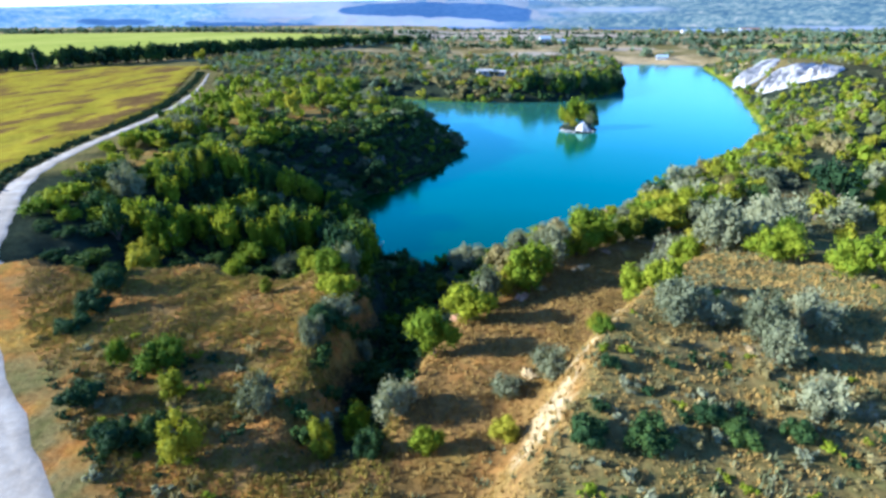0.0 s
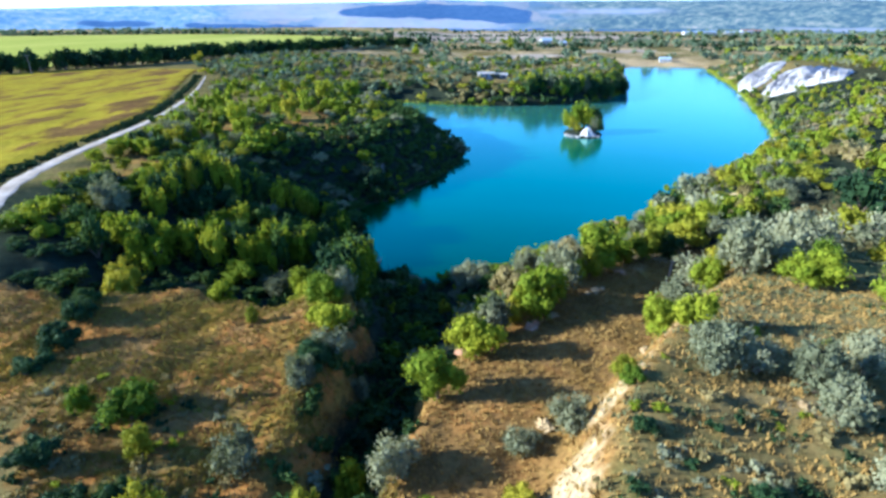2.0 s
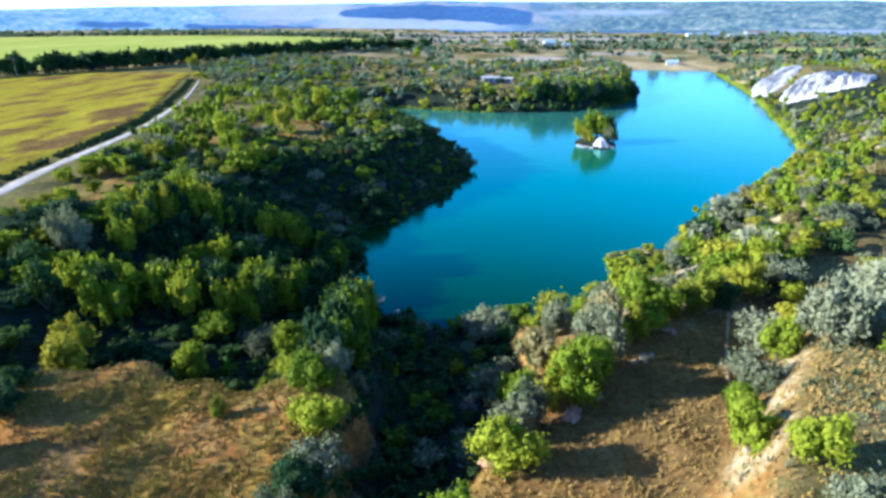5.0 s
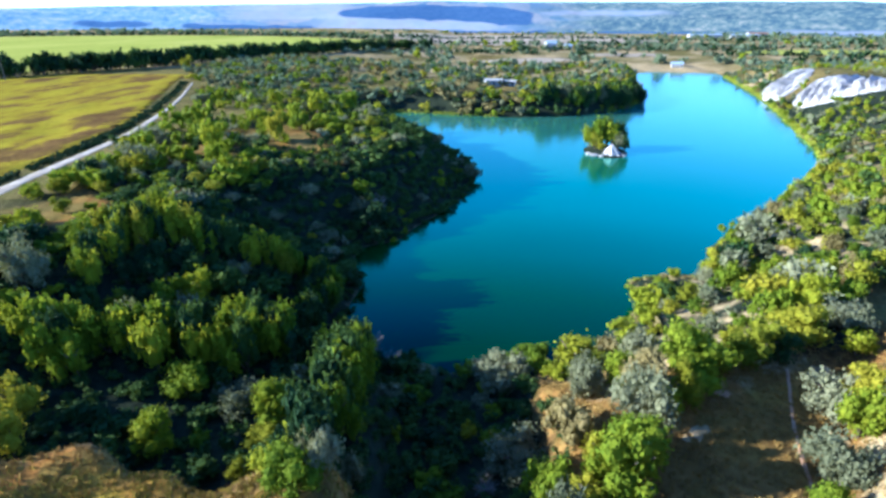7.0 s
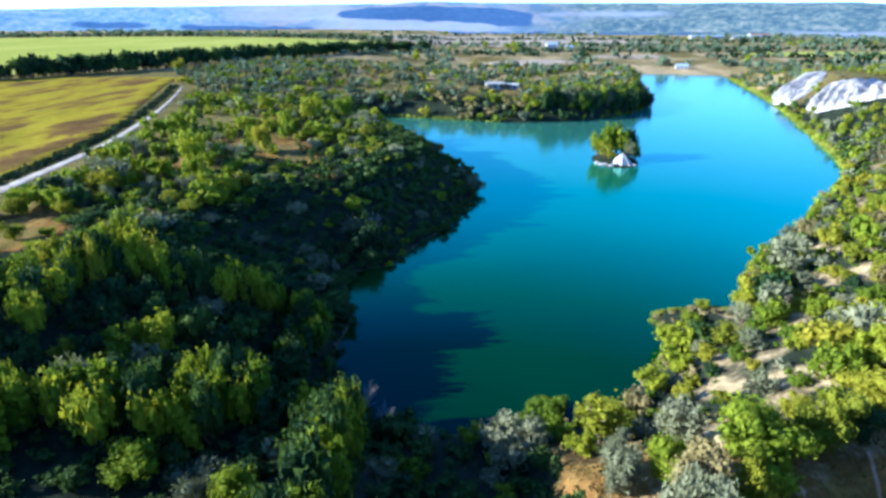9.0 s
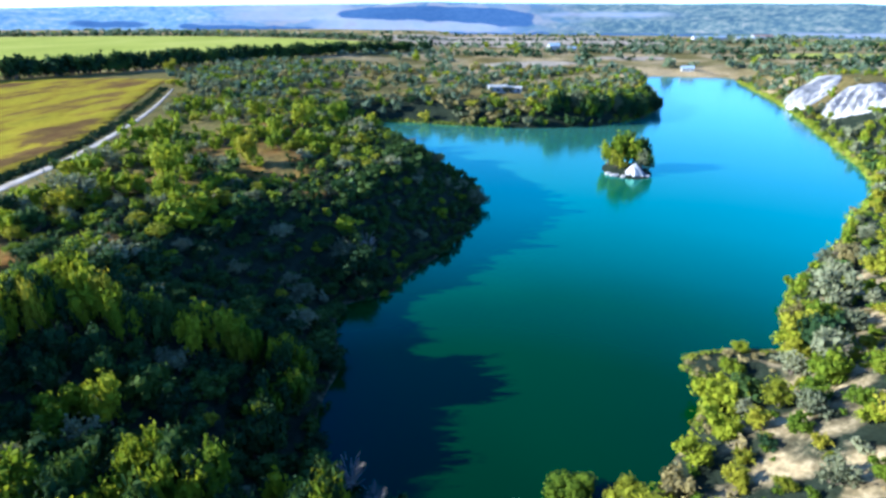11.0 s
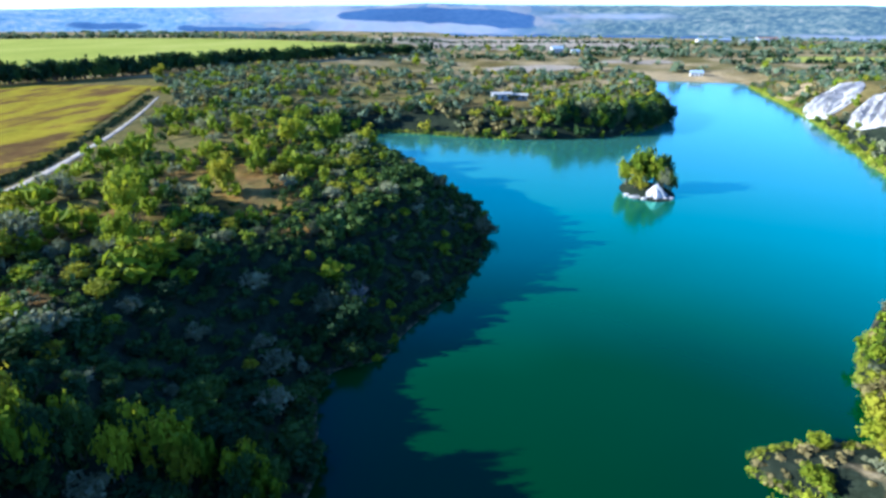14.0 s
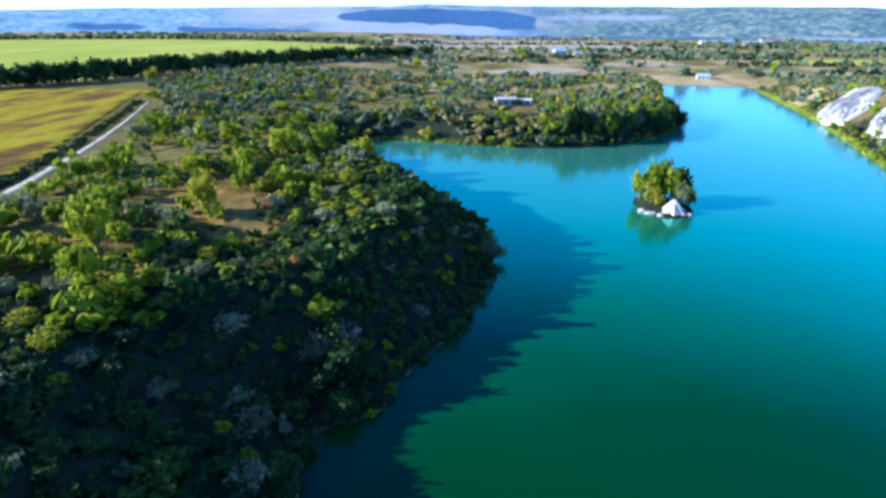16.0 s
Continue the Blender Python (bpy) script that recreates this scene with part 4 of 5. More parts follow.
tree_row([(-41, 79), (-28, 83), (-13, 88)], 40, 2.8, (1.3, 2.1), (4.6, 6.6), ("green", "green", "dark"), "tall olive-green tree rising above the hollow's shade")
tree_row([(-46, 102), (-32, 105), (-17, 107)], 26, 1.8, (1.2, 2.0), (4.6, 6.4), ("green", "yellow", "green", "dark"), "tall green tree with its top in the sun")
tree_row([(34, 283), (52, 287), (68, 297), (84, 318), (91, 342)], 30, 3.5, (2.6, 3.8), (5.5, 8.0), ("dark", "green", "dark", "dark", "silver"), "broad dark tree on the tip of the far point")
tree_row([(-8.5, 64), (-9.5, 78), (-10, 89)], 26, 1.2, (1.6, 2.2), (5.8, 7.2), ("dark", "dark", "dark", "green"), "tall dark tree on the ravine's rim")

tree_row([(-43, 93), (-42, 101), (-41, 110)], 15, 1.2, (1.4, 2.0), (4.6, 5.8), ("green", "green", "dark"), "green tree on the rim above the shaded slope")
tree_row([(-17, 94), (-18, 101), (-17, 108)], 14, 1.2, (1.5, 2.1), (4.2, 5.2), ("dark", "dark", "green"), "dark tree at the foot of the slope by the water")

# dark weeds along the ditch between the road and the field
verge_rows = []
for n in range(950):
    k = dice.uniform(0, 1) * (len(ROAD_LINE) - 1)
    i = int(k)
    p, q = ROAD_LINE[i], ROAD_LINE[min(i + 1, len(ROAD_LINE) - 1)]
    way = (q - p) / (np.linalg.norm(q - p) + 1e-9)
    off = dice.uniform(2.5, 5.6)
    c = p + (q - p) * (k - i) + np.array([-way[1], way[0]]) * off
    if c[1] > 70:
        verge_rows.append((c[0], c[1], dice.uniform(0.6, 1.3), dice.uniform(0.5, 1.3)))


def wood_density(x, y, d):
    off_road = sm(3.2 + 0.8 * sm(58, 66, -x), 5.5 + 1.0 * sm(58, 66, -x), from_line(x, y, ROAD_LINE, False) - 2.5 * sm(88, 100, y) * sm(60, 66, -x))
    west = (1 - sm(-7, -2, x - 13 * sm(95, 110, y))) * sm(65, 68, y + 1.3 * np.sin(0.33 * x)) * (1 - sm(255, 275, y)) * sm(-0.6, 0.3, d)
    west = west * (1 - 0.95 * clearings(x, y)) * (1 - 0.25 * sm(45, 60, -x)) * sm(-84, -78, x + 0.14 * (y - 130) - 0.0)
    west = west * np.where(d > 24, np.clip(0.55 + 1.7 * waves(x, y, 21, 83, 3), 0.04, 1), 1)
    gully = sm(0.3, 0.8, ravine(x, y)) * 0.5
    east = sm(5, 12, x) * sm(-0.2, 0.8, d) * (1 - sm(19, 27, d)) * sm(78, 88, y) * (1 - sm(340, 380, y))
    east = east * (1 - 0.6 * np.clip(2 * waves(x, y, 14, 32, 4) - 0.3, 0, 1)) * (1 - 0.97 * sandy(x, y)) * (1 - spit(x, y))
    chalk = sm(139, 143, x) * (1 - sm(188, 196, x)) * sm(256, 264, y) * (1 - sm(350, 358, y))
    east = east * (1 - 0.97 * chalk * sm(4, 7, d))
    back = (1 - chalk) * sm(30, 45, x) * sm(22, 30, d) * (1 - sm(150, 170, d)) * sm(60, 80, y) * (1 - sm(350, 400, y)) * (0.07 + 0.16 * sm(120, 200, y))
    return np.clip(np.maximum.reduce([west, gully, east, back]) * off_road, 0, 1)


places = scatter(11, (-96, 43), (260, 380), 66000, wood_density, lambda x, y: (2.25 if x < 8 else 2.6) + 0.005 * max(y - 100, 0), TAKEN)
spare = {k: [] for k in SHAPE}
for px, py, pd in sorted(places, key=lambda p: p[1]):
    r, roll = dice.uniform(1.05, 2.1) * (1 + 0.5 * max(-0.3, float(waves(np.array(px), np.array(py), 24, 84, 2)))) * (1.35 if dice.random() < 0.15 else 1), dice.random()
    if px < 8 and py > 64 and not (px > 0 and py < 97):  # the dark western thicket
        silver_zone = 0.09 if pd < 20 else 0.34 if py > 140 and px > -34 else 0.05
        # brighter leaves for the sunlit plateau, dark ones to paint the slope's shade
        light = px < -50 or pd > (24 if py < 130 else 20)
        if pd > 24 and py > 105:
            silver_zone, r = 0.30 if px > -34 and py > 135 else 0.15, r * (1.0 if dice.random() < 0.6 else 1.45)
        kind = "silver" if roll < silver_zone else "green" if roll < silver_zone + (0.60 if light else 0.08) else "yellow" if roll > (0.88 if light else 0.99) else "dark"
        tall = r * (dice.uniform(1.0, 1.45) if pd < 15 else dice.uniform(1.7, 2.5) if pd < 32 and py < 112 else dice.uniform(0.9, 1.4) if pd < 40 else dice.uniform(1.2, 1.9))
    else:
        kind = "silver" if roll < 0.21 else "yellow" if roll < 0.50 else "green" if roll < 0.90 else "brown" if roll < 0.95 else "dark"
        tall = r * dice.uniform(1.2, 1.9)
    if px < -4 and py < 77:  # the hollow under the meadow's rim: dark leaf colour adds to its shade
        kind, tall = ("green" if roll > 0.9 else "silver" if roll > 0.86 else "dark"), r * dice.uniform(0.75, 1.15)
    # the ravine's shade is likewise deepened by dark leaf colour
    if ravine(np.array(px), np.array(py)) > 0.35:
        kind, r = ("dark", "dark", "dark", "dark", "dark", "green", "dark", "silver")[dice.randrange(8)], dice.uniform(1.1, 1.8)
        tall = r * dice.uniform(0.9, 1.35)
    if px < 0 and 111 < py < 130 and pd < 40:
        tall *= 0.85
    road_side = float(from_line(np.array(px), np.array(py), ROAD_LINE, False))
    if road_side < 11:
        tall *= 0.4 + 0.055 * road_side
    near = py < 150
    if planted[kind] < 290 and (near or dice.random() < 0.62):
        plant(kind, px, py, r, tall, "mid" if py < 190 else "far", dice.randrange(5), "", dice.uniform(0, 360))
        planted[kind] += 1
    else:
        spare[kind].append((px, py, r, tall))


def joined(name, kind, rows, seed, label, detail=(4, 16, 0.24, 1), variants=5, close=92):
    """Many crowns in one mesh, where they grow into one another."""
    rng = np.random.RandomState(seed)
    stock = [crown_arrays(rng, *detail, SHAPE[kind][0], SHAPE[kind][1], SHAPE[kind][2]) for _ in range(variants)]
    finer = [crown_arrays(rng, 4, 26, 0.175, 1, SHAPE[kind][0], SHAPE[kind][1], SHAPE[kind][2]) for _ in range(variants)]
    verts, quads, count = [], [], 0
    ground = land(np.array([r[0] for r in rows]), np.array([r[1] for r in rows]))
    for (px, py, r, tall), g in zip(rows, ground):
        v, q = (finer if py < close else stock)[rng.randint(variants)]
        a = rng.uniform(0, 6.283)
        c, s = math.cos(a), math.sin(a)
        k = tall / (1.28 * SHAPE[kind][0])
        verts.append(np.stack([(v[:, 0] * c - v[:, 1] * s) * r + px, (v[:, 0] * s + v[:, 1] * c) * r + py, v[:, 2] * k + g - 0.15], 1))
        quads.append(q + count)
        count += len(v)
    return tagged(new(name, mesh_of(name, np.concatenate(verts), np.concatenate(quads), LEAF[kind])), label, "thicket", "", "stuff")


WORDS = {"dark": "dark green thicket of shrubs", "green": "green undergrowth of leafy bushes", "yellow": "yellow-green saplings grown together", "silver": "silver-grey oleaster scrub", "brown": "dry brownish scrub", "far": "haze-tinted grey-green woods"}
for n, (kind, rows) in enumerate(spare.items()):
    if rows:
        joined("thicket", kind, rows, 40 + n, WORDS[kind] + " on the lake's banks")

joined("verge_weeds", "dark", verge_rows, 39, "dark green weeds in the ditch beside the road", (3, 9, 0.28, 1))

# undergrowth that closes the floor of the western slope and the ravine, dark-leaved to deepen their shade
def under_density(x, y, d):
    slope = (1 - sm(-7, -2, x - 13 * sm(95, 110, y))) * sm(66, 70, y) * (1 - sm(250, 270, y)) * sm(-0.8, 0.2, d) * (1 - sm(30, 40, d)) * (1 - clearings(x, y))
    gully = sm(0.01, 0.2, ravine(x, y)) * (0.9 - 0.5 * sm(68, 80, y) * sm(0, 5, x))
    return np.clip(np.maximum(slope, gully), 0, 1)


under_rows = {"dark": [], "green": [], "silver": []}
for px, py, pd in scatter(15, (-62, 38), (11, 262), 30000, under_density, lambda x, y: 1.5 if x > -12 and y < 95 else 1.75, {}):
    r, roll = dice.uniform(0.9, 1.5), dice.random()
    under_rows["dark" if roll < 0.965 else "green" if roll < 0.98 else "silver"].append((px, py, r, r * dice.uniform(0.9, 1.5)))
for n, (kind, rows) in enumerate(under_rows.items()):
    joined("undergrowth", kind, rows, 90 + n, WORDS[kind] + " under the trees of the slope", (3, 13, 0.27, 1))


def east_floor(x, y, d):
    return np.clip(sm(9, 16, x) * sm(-0.6, 0.3, d) * (1 - sm(14, 26, d)) * sm(80, 90, y) * (1 - sm(240, 262, y)) * np.maximum(np.clip(0.75 + 0.8 * waves(x, y, 9, 99, 3), 0, 1) * (1 - 0.9 * sandy(x, y)), spit(x, y)), 0, 1)


floor_rows = {"brown": [], "green": [], "silver": [], "yellow": []}
for px, py, pd in scatter(16, (9, 80), (150, 262), 14000, east_floor, lambda x, y: 1.5, {}):
    r, roll = dice.uniform(0.5, 1.05), dice.random()
    if spit(np.array(px), np.array(py)) > 0.4:
        floor_rows["brown" if roll < 0.93 else "silver"].append((px, py, r, r * dice.uniform(0.6, 1.0)))
        continue
    floor_rows["brown" if roll < (0.42 if pd < 2.5 else 0.15) else "green" if roll < 0.72 else "silver" if roll < 0.82 else "yellow"].append((px, py, r, r * dice.uniform(0.8, 1.4)))
for n, (kind, rows) in enumerate(floor_rows.items()):
    joined("undergrowth", kind, rows, 95 + n, WORDS[kind] + " low along the sunny shore", (3, 13, 0.27, 1))


# the woods beyond the bay, and farther off
def far_density(x, y, d):
    near = sm(272, 284, y) * (1 - sm(440, 470, y)) * sm(-130, -85, x + 0.25 * (y - 300)) * sm(0.3, 1.5, d) * (1 - sm(95, 110, x - 0.2 * (y - 320)))
    near = near * (1 - 0.92 * clearings(x, y)) * np.clip(-0.06 + 1.9 * waves(x, y, 60, 81, 3) + 1.0 * np.exp(-(d / 12) ** 2) + 0.9 * np.exp(-(((x - 62) / 26) ** 2 + ((y - 330) / 40) ** 2) ** 2), 0.03, 1)
    west = (1 - sm(-95, -70, x)) * sm(-150, -130, x + 0.25 * (y - 300)) * sm(230, 260, y) * (1 - sm(430, 470, y)) * sm(4, 8, from_line(x, y, ROAD_LINE, False)) * 0.4 * sm(0, 4, x - np.interp(y, [230, 316, 340, 342], [-107, -139, -148, -400]))
    east = sm(0.5, 2, d) * sm(355, 385, y) * sm(120, 150, x) * (1 - sm(460, 480, y)) * (0.5 + 0.6 * waves(x, y, 50, 82, 3))
    return np.clip(np.maximum.reduce([near, west, east]), 0, 1)


far_rows = {k: [] for k in SHAPE}
for px, py, pd in scatter(12, (-160, 255), (330, 500), 26000, far_density, lambda x, y: 4.2, {}):
    r, roll = dice.uniform(2.2, 3.9), dice.random()
    kind = "dark" if roll < 0.07 or (pd < 8 and px > 25 and py < 345) else "silver" if roll < 0.34 else "green" if roll < 0.66 else "brown" if roll < 0.86 else "yellow" if roll < 0.95 else "dark"
    tall = r * dice.uniform(0.9, 1.4) + (1.5 if px > 30 and pd < 40 and py < 345 else 0)
    # a third of the farther trees take the leaves with haze in their colour
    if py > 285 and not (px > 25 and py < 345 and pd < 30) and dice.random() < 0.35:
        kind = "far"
    if kind != "far" and planted[kind] < 298 and dice.random() < 0.2 and py < 340:
        plant(kind, px, py, r, tall, "far", dice.randrange(5), "", dice.uniform(0, 360))
        planted[kind] += 1
    else:
        far_rows[kind].append((px, py, r, tall))
for n, (kind, rows) in enumerate(far_rows.items()):
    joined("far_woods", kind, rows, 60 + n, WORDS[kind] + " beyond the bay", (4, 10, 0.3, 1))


def plain_density(x, y, d):
    open_west = inside(x, y, np.array([(-1000, 700), (-700, 910), (-490, 1015), (-290, 970), (-96, 805), (-50, 700), (-76, 630), (-110, 545), (-230, 325), (-420, 200), (-1200, 200)]))
    strips = np.clip(-0.75 + 4.5 * waves(0.5 * x, 1.8 * y, 230, 91, 4), 0.02, 1)
    right = np.clip(-0.5 + 4.5 * waves(0.5 * x, 1.8 * y, 210, 92, 4), 0.03, 1)
    k = np.where(x > 100, right, strips) * sm(455, 500, y) * np.where(open_west, 0, 1)
    olive = inside(x, y, np.array([(212, 300), (205, 345), (235, 420), (330, 470), (520, 460), (600, 380), (420, 300)]))
    k = np.where(olive, 0, np.maximum(k, 0.10 * sm(240, 300, x) * sm(180, 240, y)))
    for outline, _, _ in OPEN_FIELDS:
        k = np.where(inside(x, y, np.array(outline, float)), 0, k)
    sands = np.exp(-(d / 46.0) ** 4) * sm(478, 492, y) * sm(118, 130, x) * (1 - sm(196, 215, x))
    return np.clip(k * (d > 4) * (1 - sands), 0, 1)


plain_rows = {"dark": [], "far": [], "green": []}
for px, py, pd in scatter(13, (-900, 200), (1250, 1350), 9500, plain_density, lambda x, y: 7.0, {}):
    if abs(px) > 0.95 * py + 60:
        continue
    r = dice.uniform(3.6, 6.6)
    roll = dice.random()
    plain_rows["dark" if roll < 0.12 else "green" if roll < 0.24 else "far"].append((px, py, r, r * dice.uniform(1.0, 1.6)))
# hedgerows that part the plain's fields
HEDGES = ([(60, 690), (180, 712), (340, 695)], [(150, 800), (360, 780), (640, 745)], [(-70, 815), (60, 850), (210, 838)], [(250, 985), (560, 960), (930, 900)], [(-110, 990), (120, 1060), (330, 1045)],
          [(330, 560), (540, 545), (820, 505)], [(230, 610), (400, 640), (560, 632)], [(-30, 665), (20, 640), (70, 630)], [(400, 470), (600, 455), (760, 430)], [(260, 520), (330, 530), (420, 515)],
          [(-1000, 722), (-700, 925), (-490, 1030), (-290, 985), (-100, 818)], [(-820, 900), (-520, 1080), (-250, 1040), (-60, 880)])
for hedge in HEDGES:
    hedge_line = rounded(hedge, 2, False)
    hedge_run = np.concatenate([[0], np.cumsum(np.hypot(*np.diff(hedge_line, axis=0).T))])
    for s in np.arange(0, hedge_run[-1], 4.6):
        r = dice.uniform(3.0, 5.2)
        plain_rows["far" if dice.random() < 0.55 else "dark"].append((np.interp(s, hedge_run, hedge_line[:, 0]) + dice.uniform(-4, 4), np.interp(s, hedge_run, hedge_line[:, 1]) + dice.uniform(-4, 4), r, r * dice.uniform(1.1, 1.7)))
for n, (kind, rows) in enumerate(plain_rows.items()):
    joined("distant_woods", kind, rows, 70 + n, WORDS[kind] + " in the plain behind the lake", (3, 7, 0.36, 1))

# the tree belt between the fields
BELT = [(-330, 200), (-262, 285), (-229, 330), (-201, 375), (-172, 445), (-140, 515), (-115, 555), (-82, 645), (-44, 700)]
belt_line = rounded(BELT, 2, False)
belt_run = np.concatenate([[0], np.cumsum(np.hypot(*np.diff(belt_line, axis=0).T))])
for n in range(270):
    s = belt_run[-1] * (n + dice.uniform(-0.3, 0.3)) / 270
    px, py = np.interp(s, belt_run, belt_line[:, 0]) + dice.uniform(-3, 3), np.interp(s, belt_run, belt_line[:, 1]) + dice.uniform(-3, 3)
    r = dice.uniform(4.6, 6.2) * (1.0 if py < 560 else 0.8)
    base = plant("dark", px, py, r, dice.uniform(8.5, 11.5) * (1.0 if py < 560 else dice.uniform(0.5, 1.0)), "far", dice.randrange(5), "tall dark tree in the windbreak between two fields", dice.uniform(0, 360))
    base.name = "windbreak_tree"
    tagged(base, "", "tree", "windbreak trees")


# ---------------------------------------------------------------- grass and herbs
def tufts(name, seed, low, high, tries, density, size, material, label, blades=6):
    rng = np.random.RandomState(seed)
    x, y = rng.uniform(low[0], high[0], tries), rng.uniform(low[1], high[1], tries)
    keep = rng.uniform(size=tries) < density(x, y)
    x, y = x[keep], y[keep]
    z = land(x, y)
    n = len(x)
    v = np.zeros((n, blades, 3, 3))
    for b in range(blades):
        a = rng.uniform(0, 6.283, n)
        w, t = rng.uniform(0.10, 0.28, n) * size, rng.uniform(0.5, 1.3, n) * size
        off = rng.uniform(-0.6, 0.6, (2, n)) * size
        cx, cy = x + off[0], y + off[1]
        v[:, b, 0] = np.stack([cx - np.cos(a) * w, cy - np.sin(a) * w, z - 0.05], 1)
        v[:, b, 1] = np.stack([cx + np.cos(a) * w, cy + np.sin(a) * w, z - 0.05], 1)
        v[:, b, 2] = np.stack([cx + rng.uniform(-0.5, 0.5, n) * size, cy + rng.uniform(-0.5, 0.5, n) * size, z + t], 1)
    v = v.reshape(-1, 3)
    tagged(new(name, mesh_of(name, v, np.arange(len(v)).reshape(-1, 3), material)), label, "grass", "", "stuff")


def hay_here(x, y):
    return ground_cover(x, y, shore(x, y))[:, 0] * np.clip(0.75 + 0.6 * waves(x, y, 6, 95, 3), 0, 1) * sm(4, 6, from_line(x, y, ROAD_LINE, False))


def sage_here(x, y):
    e = (x - scarp(y)) * 0.8
    ridge = sm(-1, 2, e) * sm(2, 6, x) * (1 - sm(75, 120, y))
    low = (1 - sm(33, 41, y + 0.25 * x)) * sm(3.5, 6, from_line(x, y, ROAD_LINE, False)) * 0.8
    return np.clip(np.maximum(ridge, low) * np.clip(0.25 + 1.3 * waves(x, y, 8, 96, 3), 0, 1), 0, 1)


def olive_here(x, y):
    return hay_here(x, y) * (x < 2) * np.clip(0.55 + 1.1 * waves(x, y, 13, 94, 3), 0, 1)


tufts("meadow_grass", 24, (-58, 20), (3, 66), 80000, olive_here, 0.22, OLIVE, "olive-green and yellow meadow grass")
tufts("dry_grass", 21, (-58, 20), (45, 95), 75000, hay_here, 0.25, STRAW, "tufts of dry orange-brown steppe grass")
def reeds_here(x, y):
    d = shore(x, y)
    return np.exp(-((d - 0.5) / 1.3) ** 2) * (1 - sm(455, 470, y)) * (sm(150, 185, y) * sm(60, 70, x) + 0.8 * sm(262, 268, y) * (1 - sm(300, 310, y)) * (x < 16))


def sedge_here(x, y):
    return np.exp(-((shore(x, y) - 0.3) / 0.6) ** 2) * sm(22, 26, x)


tufts("reeds", 23, (-50, 150), (205, 500), 150000, reeds_here, 0.85, REED, "lime-green reeds along the waterline")
tufts("reeds", 25, (22, 98), (60, 142), 14000, sedge_here, 0.42, REED, "low yellow-green sedge round the reedy spit")


def scrub_here(x, y, d):
    e = (x - scarp(y)) * 0.8
    south = sm(1.5, 3, e) * (1 - sm(38, 42, y - 0.1 * (x - 14))) * (0.55 + 0.6 * waves(x, y, 7, 97, 3))
    west = (1 - sm(41, 50, y + 0.1 * x)) * (1 - sm(-14, -5, x)) * sm(3.5, 5.5, from_line(x, y, ROAD_LINE, False)) * (0.6 + 0.7 * waves(x, y, 7, 98, 3))
    ridge = sm(1, 4, e) * (1 - sm(60, 90, y)) * 0.05
    return np.clip(np.maximum.reduce([south, west, ridge]), 0, 1)


low_rows = {"dark": [], "silver": [], "brown": [], "green": []}
for px, py, pd in scatter(14, (-42, 26), (62, 92), 9000, scrub_here, lambda x, y: 0.85, {}):
    r, roll = dice.uniform(0.3, 0.75), dice.random()
    low_rows["dark" if roll < 0.34 else "silver" if roll < (0.46 if px < 2 else 0.66) else "brown" if roll < 0.85 else "green"].append((px, py, r, r * dice.uniform(0.8, 1.5)))
for n, (kind, rows) in enumerate(low_rows.items()):
    joined("low_scrub", kind, rows, 80 + n, WORDS[kind] + " low on the dry slope", (3, 16, 0.25, 1))
tufts("herbs", 22, (-40, 18), (75, 110), 22000, sage_here, 0.38, SAGE, "low grey-green herbs on the ridge and roadside")


# ---------------------------------------------------------------- dead trees
for n, (px, py, tall, wide) in enumerate(((-8.9, 94.2, 3.6, 2.6), (-6.4, 92.5, 2.4, 2.0), (4.4, 69.5, 2.2, 1.8), (-15.2, 139.0, 4.2, 2.8))):
    rng = np.random.RandomState(500 + n)
    base = new("dead_tree")
    base.matrix_basis = pose(px, py, float(land(np.array([px]), np.array([py]))[0]) - 0.1, 0, 0, 77 * n)
    base.scale = (wide, wide, tall / 1.1)
    tv, tq = trunk_mesh(rng, 11, 1.0, 2)
    part("trunk", mesh_of("trunk", tv, tq, DEAD, True), DEAD, base)
    sv = []
    for _ in range(46):
        a, k = rng.uniform(0, 6.283), rng.uniform(0.35, 1.0)
        p = np.array([math.cos(a) * 0.35 * k, math.sin(a) * 0.35 * k, 0.25 + 0.7 * k * rng.uniform(0.6, 1)])
        w = np.array([math.cos(a) * 0.25, math.sin(a) * 0.25, rng.uniform(0.1, 0.35)])
        s = np.array([-math.sin(a), math.cos(a), 0]) * 0.014
        sv.append([p - s, p + s, p + w + s * 0.3, p + w - s * 0.3])
    part("bare_crown", mesh_of("bare_crown", np.array(sv).reshape(-1, 3), np.arange(184).reshape(-1, 4), DEAD), DEAD, base, "bleached bare twigs")
    tagged(base, "bleached leafless dead tree among dark bushes", "tree", "dead trees")


# ---------------------------------------------------------------- islet
def rock(name, seed, size, material, n=7, ragged=0.28):
    rng = np.random.RandomState(seed)
    v, q = cube_ball(n)
    k = 1 + ragged * waves(v[:, 0] * 3 + seed, v[:, 1] * 3 + 2 * v[:, 2], 2.2, seed, 3)
    v = v * k[:, None]
    v[:, 2] = np.maximum(v[:, 2], -0.4)
    bm = bmesh.new()
    points = [bm.verts.new(p * np.array(size)) for p in v]
    for f in q:
        bm.faces.new([points[i] for i in f])
    bmesh.ops.remove_doubles(bm, verts=bm.verts[:], dist=1e-4)
    me = bpy.data.meshes.new(name)
    bm.to_mesh(me)
    bm.free()
    me.materials.append(material)
    return me


